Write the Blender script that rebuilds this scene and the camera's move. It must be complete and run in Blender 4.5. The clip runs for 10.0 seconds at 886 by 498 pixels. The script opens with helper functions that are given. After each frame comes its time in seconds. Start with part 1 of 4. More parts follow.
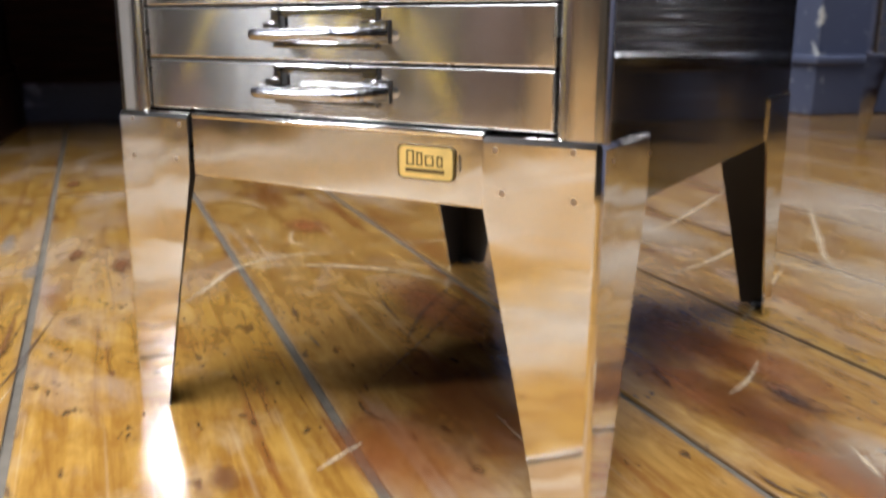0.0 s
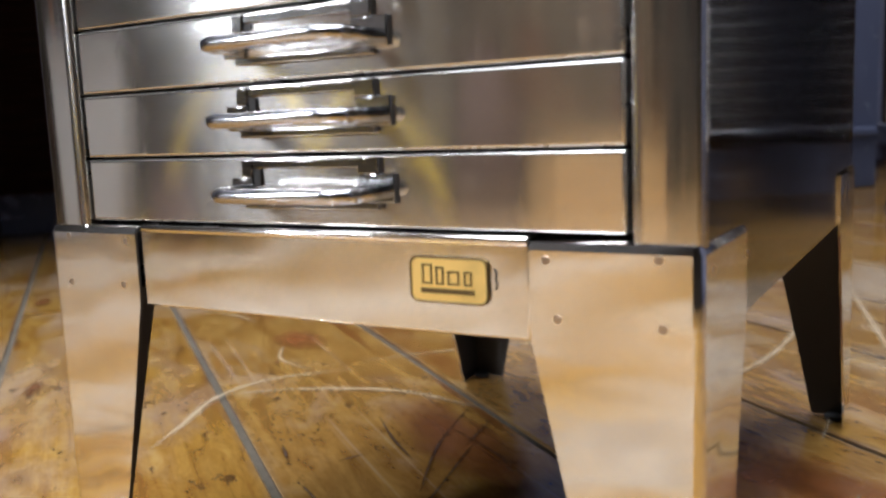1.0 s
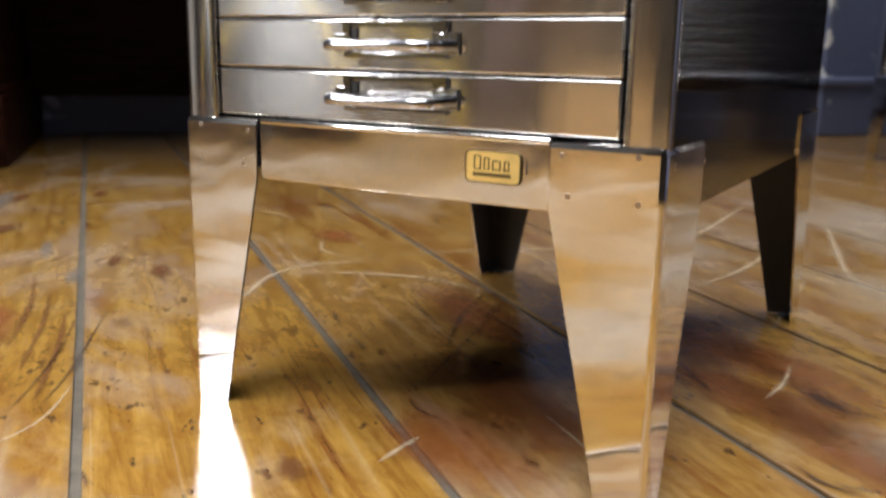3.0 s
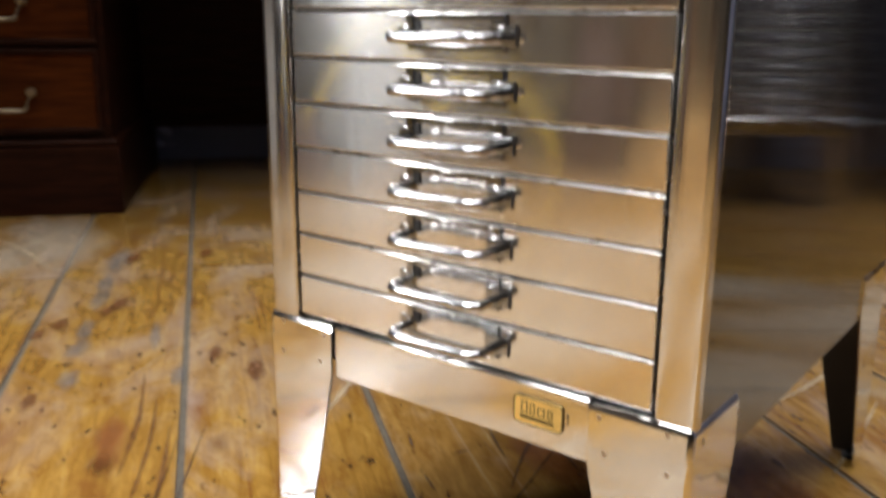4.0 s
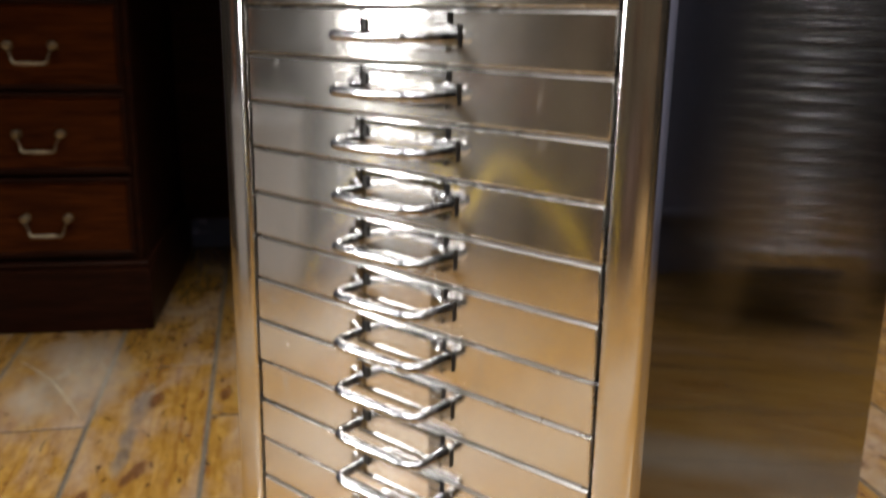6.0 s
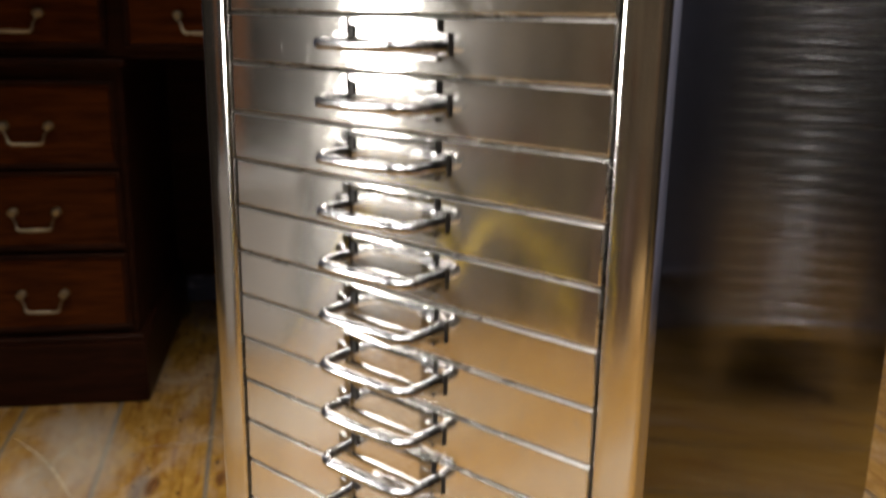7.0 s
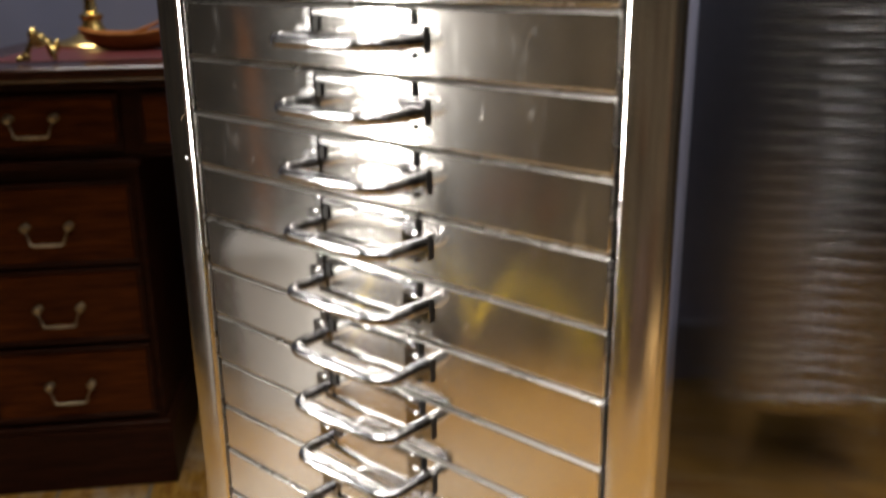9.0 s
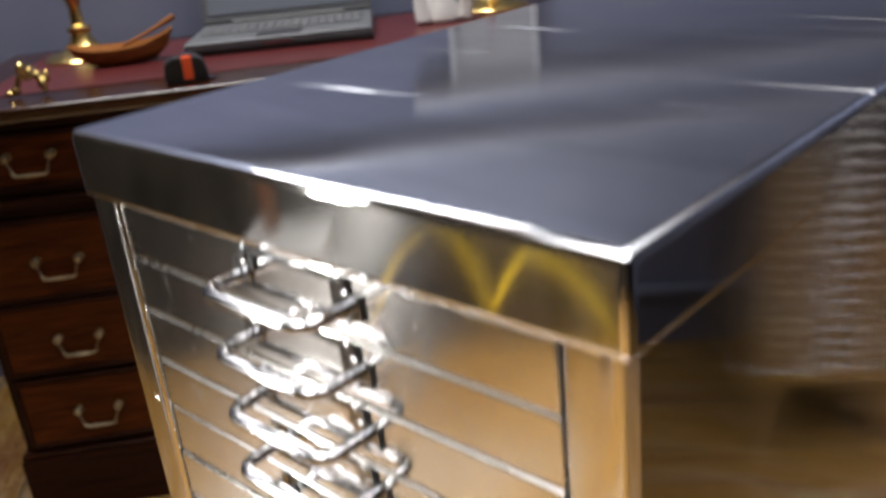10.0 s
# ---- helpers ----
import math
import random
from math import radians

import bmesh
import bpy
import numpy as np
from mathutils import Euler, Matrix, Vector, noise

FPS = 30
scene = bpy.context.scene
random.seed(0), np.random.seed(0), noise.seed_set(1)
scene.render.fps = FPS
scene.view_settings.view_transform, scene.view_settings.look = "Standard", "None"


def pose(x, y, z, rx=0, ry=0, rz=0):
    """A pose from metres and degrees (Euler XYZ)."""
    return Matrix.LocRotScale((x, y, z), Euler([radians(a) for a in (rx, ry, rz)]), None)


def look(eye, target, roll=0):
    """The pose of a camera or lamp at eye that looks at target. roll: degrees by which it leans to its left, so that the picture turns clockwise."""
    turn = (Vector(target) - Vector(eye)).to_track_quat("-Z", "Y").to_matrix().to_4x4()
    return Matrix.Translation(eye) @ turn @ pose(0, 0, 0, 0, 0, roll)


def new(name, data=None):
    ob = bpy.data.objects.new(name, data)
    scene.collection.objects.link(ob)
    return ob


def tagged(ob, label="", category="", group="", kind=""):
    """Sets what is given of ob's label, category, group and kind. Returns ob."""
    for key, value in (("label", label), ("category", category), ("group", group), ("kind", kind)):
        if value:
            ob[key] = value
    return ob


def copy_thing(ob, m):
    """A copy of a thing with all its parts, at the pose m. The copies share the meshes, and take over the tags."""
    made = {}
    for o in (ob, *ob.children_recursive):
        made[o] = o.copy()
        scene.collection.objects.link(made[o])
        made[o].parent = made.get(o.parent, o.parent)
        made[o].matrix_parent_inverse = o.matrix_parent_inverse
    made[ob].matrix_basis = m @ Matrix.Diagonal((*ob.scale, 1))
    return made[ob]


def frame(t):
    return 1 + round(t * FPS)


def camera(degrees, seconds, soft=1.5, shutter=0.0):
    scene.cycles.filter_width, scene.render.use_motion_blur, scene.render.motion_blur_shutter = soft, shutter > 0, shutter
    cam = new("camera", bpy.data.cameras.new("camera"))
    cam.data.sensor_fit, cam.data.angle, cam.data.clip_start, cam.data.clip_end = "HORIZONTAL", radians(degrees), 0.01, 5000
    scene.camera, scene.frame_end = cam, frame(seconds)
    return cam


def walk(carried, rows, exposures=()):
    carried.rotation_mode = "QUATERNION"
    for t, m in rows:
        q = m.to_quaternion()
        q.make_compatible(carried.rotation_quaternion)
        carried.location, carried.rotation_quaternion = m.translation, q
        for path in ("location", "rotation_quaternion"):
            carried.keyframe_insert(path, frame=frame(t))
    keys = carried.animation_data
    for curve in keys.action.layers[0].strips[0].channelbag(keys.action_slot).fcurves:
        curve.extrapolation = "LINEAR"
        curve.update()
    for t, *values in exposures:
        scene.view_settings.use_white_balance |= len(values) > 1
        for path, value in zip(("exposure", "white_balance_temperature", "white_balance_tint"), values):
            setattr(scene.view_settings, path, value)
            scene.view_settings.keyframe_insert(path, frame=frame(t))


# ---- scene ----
cam = camera(52.5, 10.0, soft=2.4, shutter=0.45)
cam.data.dof.use_dof, cam.data.dof.focus_distance, cam.data.dof.aperture_fstop = True, 0.42, 13
EXPOSURE = [(0, 0.77, 5750, 10), (1.0, 0.60, 5750, 10), (2.0, 0.46, 5900, 10), (3.3, 0.5, 6050, 10), (4.0, 0.34, 6150, 10), (4.6, 0.18, 6250, 10),
            (6.0, 0.07, 6450, 10), (7.5, 0.03, 6850, 10), (9.0, 0.1, 6800, 10), (9.5, 0.24, 6500, 10), (10, 0.46, 6350, 10)]
# rows: seconds, eye, yaw, pitch, roll; above: seconds, stops, white balance
PATH = [
    (0.0, 0.2650, -0.3359, 0.2119, 30.85, -13.82, 0.27),
    (0.5, 0.2143, -0.2780, 0.2078, 30.03, -9.94, -1.09),
    (1.0, 0.2016, -0.2520, 0.2055, 30.41, -8.06, -2.35),
    (1.5, 0.2022, -0.2506, 0.2038, 30.85, -8.06, -2.38),
    (2.0, 0.2242, -0.2885, 0.1900, 30.67, -10.97, -1.00),
    (2.2, 0.2380, -0.3169, 0.1839, 31.43, -12.53, -0.17),
    (3.3, 0.2559, -0.3747, 0.2414, 30.80, -12.69, 1.23),
    (3.5, 0.2639, -0.3755, 0.2729, 32.20, -13.65, 1.43),
    (4.0, 0.2735, -0.3663, 0.3503, 37.39, -14.68, 0.37),
    (4.5, 0.2831, -0.3542, 0.4150, 40.33, -13.98, 0.36),
    (5.0, 0.2958, -0.3420, 0.4726, 40.25, -14.92, 0.78),
    (5.5, 0.2992, -0.3322, 0.5301, 40.44, -15.02, 0.90),
    (5.7, 0.3019, -0.3252, 0.5502, 40.58, -14.91, 0.99),
    (6.8, 0.2893, -0.3060, 0.6915, 40.15, -14.65, 0.64),
    (7.0, 0.2880, -0.3002, 0.7173, 40.23, -14.76, 0.93),
    (7.5, 0.2850, -0.2882, 0.7695, 41.14, -14.41, 0.81),
    (8.0, 0.2831, -0.2811, 0.8232, 41.22, -16.38, 1.18),
    (8.5, 0.2754, -0.2623, 0.8757, 40.94, -16.67, -0.26),
    (9.0, 0.2620, -0.2420, 0.9365, 42.14, -17.35, -0.80),
    (9.4, 0.2620, -0.2160, 0.9827, 41.70, -19.72, -1.65),
    (9.5, 0.2593, -0.2095, 0.9936, 42.17, -20.92, -1.95),
    (9.7, 0.2559, -0.1955, 1.0169, 43.48, -20.98, -2.77),
    (10.0, 0.2461, -0.1753, 1.0689, 44.07, -22.46, -5.80),
]
walk(cam, [(t, pose(x, y, z, 90 + pitch, 0, yaw) @ pose(0, 0, 0, 0, 0, roll)) for t, x, y, z, yaw, pitch, roll in PATH],
     EXPOSURE)
# ---------------------------------------------------------------- light
world = bpy.data.worlds.new("world")
scene.world = world
world.use_nodes = True
world.node_tree.nodes["Background"].inputs[0].default_value = (0.55, 0.6, 0.75, 1)
world.node_tree.nodes["Background"].inputs[1].default_value = 0.05


def area_lamp(name, m, sx, sy, watts, colour):
    data = bpy.data.lights.new(name, "AREA")
    data.shape, data.size, data.size_y, data.energy, data.color = "RECTANGLE", sx, sy, watts, colour
    ob = new(name, data)
    ob.matrix_world = m
    return ob


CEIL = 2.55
# Lamps out of view, placed to light the floor, walls and reflections.
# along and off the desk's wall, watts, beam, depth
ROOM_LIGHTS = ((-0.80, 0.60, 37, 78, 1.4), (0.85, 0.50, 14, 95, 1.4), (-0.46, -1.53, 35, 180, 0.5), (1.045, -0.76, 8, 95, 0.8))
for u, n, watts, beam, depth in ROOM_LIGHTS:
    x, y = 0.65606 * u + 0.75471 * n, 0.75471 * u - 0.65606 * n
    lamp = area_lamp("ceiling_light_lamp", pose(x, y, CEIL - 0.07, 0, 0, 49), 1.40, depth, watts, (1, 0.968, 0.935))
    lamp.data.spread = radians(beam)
# Bright source known from its mirrored streak; its shape and mount are assumed.
STAND = Vector((-1.010, -1.015, 1.03))
softbox_lamp = area_lamp("softbox_lamp", look(STAND, (-0.1, -0.15, 0.86)), 0.090, 0.98, 5.9, (1, 0.96, 0.905))
softbox_lamp.data.spread = radians(105)

# ---------------------------------------------------------------- materials


class Mat:
    """A short way to write a node material round one principled shader."""

    def __init__(self, name, **values):
        self.mat = bpy.data.materials.new(name)
        self.mat.use_nodes = True
        self.tree = self.mat.node_tree
        self.shader = self.tree.nodes["Principled BSDF"]
        for key, value in values.items():
            self.set(key.replace("_", " ").title().replace("Ior", "IOR"), value)

    def set(self, key, value):
        socket = self.shader.inputs[key]
        if hasattr(value, "is_output"):
            self.tree.links.new(value, socket)
        elif isinstance(value, tuple) and len(value) == 3 and socket.type == "RGBA":
            socket.default_value = (*value, 1)
        else:
            socket.default_value = value

    def node(self, kind, **ins):
        n = self.tree.nodes.new(kind)
        for key, value in ins.items():
            self.feed(n.inputs[key.replace("_", " ")], value)
        return n

    def feed(self, socket, value):
        if hasattr(value, "is_output"):
            self.tree.links.new(value, socket)
        elif isinstance(value, tuple) and len(value) == 3 and socket.type == "RGBA":
            socket.default_value = (*value, 1)
        else:
            socket.default_value = value

    def coords(self, scale=(1, 1, 1), turn=0.0, spread=0.0, kind="Object"):
        c = self.node("ShaderNodeTexCoord").outputs[kind]
        m = self.node("ShaderNodeMapping", Vector=c, Scale=scale, Rotation=(0, 0, radians(turn)))
        if spread:
            r = self.node("ShaderNodeObjectInfo").outputs["Random"]
            k = self.node("ShaderNodeMath")
            k.operation = "MULTIPLY"
            self.feed(k.inputs[0], r)
            k.inputs[1].default_value = spread
            x = self.node("ShaderNodeCombineXYZ")
            for i in range(3):
                self.feed(x.inputs[i], k.outputs[0])
            self.feed(m.inputs["Location"], x.outputs[0])
        return m.outputs[0]

    def noise(self, at, scale, detail=4.0, rough=0.55, distort=0.0):
        n = self.node("ShaderNodeTexNoise", Vector=at, Scale=scale, Detail=detail, Roughness=rough, Distortion=distort)
        return n.outputs["Fac"]

    def ramp(self, fac, *stops):
        n = self.node("ShaderNodeValToRGB", Fac=fac)
        e = n.color_ramp.elements
        while len(e) < len(stops):
            e.new(0.5)
        for el, (p, c) in zip(e, stops):
            el.position = p
            el.color = (*c, 1) if isinstance(c, tuple) else (c, c, c, 1)
        return n.outputs["Color"]

    def mix(self, fac, a, b, how="MIX"):
        n = self.node("ShaderNodeMix")
        n.data_type, n.blend_type = "RGBA", how
        for socket, value in ((n.inputs[0], fac), (n.inputs[6], a), (n.inputs[7], b)):
            self.feed(socket, value)
        return n.outputs[2]

    def maths(self, how, a, b):
        n = self.node("ShaderNodeMath")
        n.operation = how
        self.feed(n.inputs[0], a)
        self.feed(n.inputs[1], b)
        return n.outputs[0]

    def bump(self, height, strength, distance, after=None):
        n = self.node("ShaderNodeBump", Height=height, Strength=strength, Distance=distance)
        if after is not None:
            self.feed(n.inputs["Normal"], after)
        self.set("Normal", n.outputs[0])
        return n.outputs[0]


def steel(name, colour, rough, dents=0.03, haze=0.0, haze_rough=0.3, along="Z", smudged=0.12, ripple=1.0, wipes=0.0, aniso=1.0):
    """Polished sheet steel with smears, wipe marks and shallow dents; haze: the share of fine brush lines that draw highlights out along one axis."""
    m = Mat(name, metallic=1.0)
    at = m.coords(spread=7.0)
    blot = m.noise(at, 26.0, 6, 0.65)
    cloud = m.noise(m.coords((5, 5, 14), spread=5.0), 2.6, 5, 0.62, 0.4)
    wiped = m.ramp(m.noise(m.coords((30, 30, 9), spread=4.0), 2.2, 6, 0.7, 0.3), (0.60, 0.0), (0.74, 1.0))
    prints = m.ramp(m.noise(m.coords((60, 60, 34), spread=8.0), 1.4, 6, 0.75, 0.2), (0.63, 0.0), (0.72, 1.0))
    dull = m.maths("ADD", m.maths("MULTIPLY", wiped, smudged * 0.6), m.maths("MULTIPLY", prints, smudged))
    m.set("Roughness", m.maths("ADD", m.maths("MULTIPLY", cloud, rough), m.maths("ADD", rough * 0.45, dull)))
    tone = m.mix(m.ramp(blot, (0.54, 0.0), (0.78, 0.5)), colour, tuple(c * 0.72 for c in colour))
    if wipes:
        swirl = m.noise(m.coords((1, 4.5, 1), 28, 3.0), 5.0, 6, 0.65, 0.5)
        tone = m.mix(m.ramp(swirl, (0.36, wipes), (0.60, 0.0)), tone, tuple(c * 0.45 for c in colour))
        streak = m.ramp(m.noise(m.coords((0.7, 9, 1), -20, 6.0), 6.0, 5, 0.6), (0.60, 0.0), (0.72, 1.0))
        m.set("Roughness", m.maths("ADD", m.maths("MULTIPLY", streak, 0.26), m.maths("ADD", m.maths("MULTIPLY", cloud, rough), m.maths("ADD", rough * 0.45, dull))))
    m.set("Base Color", tone)
    n1 = m.bump(m.noise(m.coords((1, 1, ripple), spread=7.0), 9.0, 2, 0.5, 0.4), dents, 0.012)
    if haze:
        way = m.node("ShaderNodeCombineXYZ", **{along: 1.0})
        m.set("Anisotropic", 0.88)
        m.set("Tangent", way.outputs[0])
        broad = m.node("ShaderNodeBsdfPrincipled")
        for key, value in (("Metallic", 1.0), ("Base Color", tone), ("Roughness", haze_rough), ("Anisotropic", aniso),
                           ("Tangent", way.outputs[0]), ("Normal", n1)):
            m.feed(broad.inputs[key], value)
        both = m.node("ShaderNodeMixShader")
        m.feed(both.inputs[0], m.maths("ADD", haze * 0.7, m.maths("MULTIPLY", m.maths("ADD", wiped, cloud), haze * 0.4)))
        m.feed(both.inputs[1], m.shader.outputs[0])
        m.feed(both.inputs[2], broad.outputs[0])
        m.feed(m.tree.nodes["Material Output"].inputs["Surface"], both.outputs[0])
    return m.mat


DRAWER = steel("polished_drawer_steel", (0.86, 0.84, 0.81), 0.095, 0.022, 0.105, 0.29, "Z", 0.20)
# Rolled edges are coloured darker and rougher to hold down their highlights.
EDGE = steel("dimmed_rolled_edge", (0.46, 0.45, 0.43), 0.30, 0.02, smudged=0.10)
BODY = steel("polished_body_steel", (0.80, 0.78, 0.75), 0.11, 0.02, 0.02, 0.20, "Z", 0.02)
RIM = steel("polished_rim_steel", (0.80, 0.78, 0.75), 0.075, 0.015, 0.03, 0.25, "Z", 0.05)
# Side colour is darkened so that its reflections come out dimmer.
SIDE = steel("darkened_side_steel", (0.19, 0.187, 0.185), 0.05, 0.02, 0.9, 0.085, "Y", 0.03)
LEG = steel("polished_leg_steel", (0.86, 0.85, 0.84), 0.10, 0.08, smudged=0.12, ripple=2.5)
TOP = steel("worn_top_steel", (0.82, 0.85, 0.91), 0.07, 0.022, 0.05, 0.15, "Y", 0.05, wipes=0.32)


def chrome(name, colour):
    m = Mat(name, metallic=1.0, base_color=colour)
    n = m.noise(m.coords(spread=3.0), 60.0, 4)
    m.set("Roughness", m.maths("ADD", 0.09, m.maths("MULTIPLY", n, 0.12)))
    return m.mat


CHROME = chrome("chrome", (0.52, 0.525, 0.55))
# Darker chrome for the card holders, set to tone down their highlights.
DIM_CHROME = chrome("dim_chrome", (0.36, 0.36, 0.365))


def brass(name, colour, rough):
    m = Mat(name, metallic=1.0)
    n = m.noise(m.coords(spread=3.0), 45.0, 5)
    m.set("Base Color", m.mix(m.ramp(n, (0.45, 0.0), (0.75, 0.6)), colour, tuple(c * 0.55 for c in colour)))
    m.set("Roughness", m.maths("ADD", rough, m.maths("MULTIPLY", n, 0.2)))
    return m.mat


BRASS = brass("brass", (0.83, 0.60, 0.22), 0.12)
PLATE_BRASS = brass("plate_brass", (0.95, 0.72, 0.26), 0.36)
AGED_BRASS = brass("aged_brass", (0.36, 0.31, 0.21), 0.28)


def plain(name, colour, rough, metal=0.0, grain=40.0, depth=0.18, bump=0.05):
    m = Mat(name, metallic=metal)
    n = m.noise(m.coords(spread=4.0), grain, 5)
    big = m.noise(m.coords(spread=9.0), grain * 0.12, 3)
    lo, hi = tuple(c * (1 - depth) for c in colour), tuple(min(1, c * (1 + depth)) for c in colour)
    m.set("Base Color", m.mix(m.maths("MULTIPLY", m.maths("ADD", n, big), 0.5), lo, hi))
    m.set("Roughness", m.maths("ADD", rough - 0.06, m.maths("MULTIPLY", n, 0.12)))
    if bump:
        m.bump(n, bump, 0.002)
    return m.mat


# Black of the shade between drawers, and of the chip on the apron.
DARK = plain("gap_shade_and_chip", (0.012, 0.011, 0.010), 0.8)
# Black of the rubber feet, and of strips painting the holders' dark edges.
RUBBER_AND_SHADE = plain("black_rubber_and_shade", (0.015, 0.015, 0.015), 0.6)
# Shade under the cabinet is put into this near-black inner colour.
INNER = plain("shaded_inner_steel", (0.055, 0.050, 0.044), 0.45, 0.5)
WELD = plain("weld_spot", (0.42, 0.36, 0.30), 0.3, 1.0)
ENGRAVED = plain("engraved_brass", (0.10, 0.065, 0.02), 0.5, 0.5)
PRINT = plain("pale_print", (0.40, 0.42, 0.46), 0.5)


def mahogany(name, dark, light, gloss, shine=0.06):
    m = Mat(name)
    at = m.coords((1.2, 1.2, 14), spread=6.0)
    grain = m.noise(at, 7.0, 8, 0.62, 0.6)
    fine = m.noise(m.coords((2, 2, 60), spread=6.0), 16.0, 4)
    wear = m.noise(m.coords(spread=2.0), 5.0, 4)
    base = m.ramp(m.maths("ADD", m.maths("MULTIPLY", grain, 0.75), m.maths("MULTIPLY", fine, 0.25)), (0.30, dark), (0.72, light))
    m.set("Base Color", base)
    m.set("Roughness", m.maths("ADD", gloss, m.maths("MULTIPLY", wear, 0.18)))
    m.set("Specular IOR Level", shine)
    m.bump(fine, 0.08, 0.001)
    return m.mat


WOOD = mahogany("mahogany", (0.005, 0.0011, 0.0003), (0.100, 0.0240, 0.0034), 0.36)
WOOD_DARK = mahogany("dark_mahogany", (0.0055, 0.0024, 0.0015), (0.034, 0.010, 0.0042), 0.32)
POLISHED = mahogany("polished_mahogany", (0.007, 0.0014, 0.0004), (0.045, 0.010, 0.002), 0.10, 1.0)
BOWL_WOOD = mahogany("carved_wood", (0.15, 0.052, 0.014), (0.40, 0.16, 0.045), 0.35)
LEATHER = plain("red_leather", (0.075, 0.010, 0.010), 0.35, 0.0, 160.0, 0.25, 0.12)


def painted(name, colour, worn=0.12):
    """Old wall paint with scuffs down to pale plaster."""
    m = Mat(name)
    at = m.coords()
    big, fine = m.noise(at, 2.2, 5, 0.6), m.noise(at, 60.0, 4)
    base = m.mix(big, tuple(c * 0.78 for c in colour), tuple(c * 1.18 for c in colour))
    chips = m.ramp(m.noise(at, 8.0, 7, 0.62, 0.8), (0.70 - worn * 0.3, 0.0), (0.72 - worn * 0.3, 0.75))
    m.set("Base Color", m.mix(chips, base, tuple(min(1, c * 2.6 + 0.05) for c in colour)))
    m.set("Roughness", m.maths("ADD", 0.42, m.maths("MULTIPLY", fine, 0.2)))
    m.bump(fine, 0.08, 0.002)
    return m.mat


NAVY = painted("blue_grey_wall_paint", (0.19, 0.215, 0.33), 0.0)
PALE_BLUE = painted("pale_blue_grey_wall_paint", (0.22, 0.24, 0.32), 0.0)
RAIL_PAINT = painted("pale_rail_paint", (0.42, 0.44, 0.50), 0.05)
NAVY_TRIM = painted("blue_grey_trim_paint", (0.125, 0.14, 0.215), 0.25)


def old_plaster(name, dark, light, rust):
    """Grimy old wall: broad blotches, drips and rusty patches."""
    m = Mat(name)
    at = m.coords()
    broad = m.noise(at, 3.0, 5, 0.65, 0.6)
    drips = m.noise(m.coords((5, 5, 0.9)), 3.0, 5, 0.6)
    base = m.mix(m.ramp(m.maths("MULTIPLY", m.maths("ADD", broad, drips), 0.5), (0.40, 0.0), (0.62, 1.0)), dark, light)
    base = m.mix(m.ramp(m.noise(m.coords((1, 1, 1.4)), 4.4, 4, 0.55, 0.4), (0.54, 0.0), (0.66, 0.8)), base, rust)
    m.set("Base Color", base)
    m.set("Roughness", m.maths("ADD", 0.55, m.maths("MULTIPLY", broad, 0.25)))
    m.set("Specular IOR Level", 0.15)
    m.bump(m.noise(at, 40.0, 5), 0.15, 0.003)
    return m.mat


UMBER = old_plaster("umber_old_plaster", (0.008, 0.007, 0.006), (0.050, 0.043, 0.032), (0.040, 0.016, 0.009))
STAINED_PLY = old_plaster("stained_plywood", (0.030, 0.024, 0.016), (0.120, 0.098, 0.066), (0.085, 0.034, 0.018))
CEILING = plain("ceiling_paint", (0.70, 0.69, 0.67), 0.8)


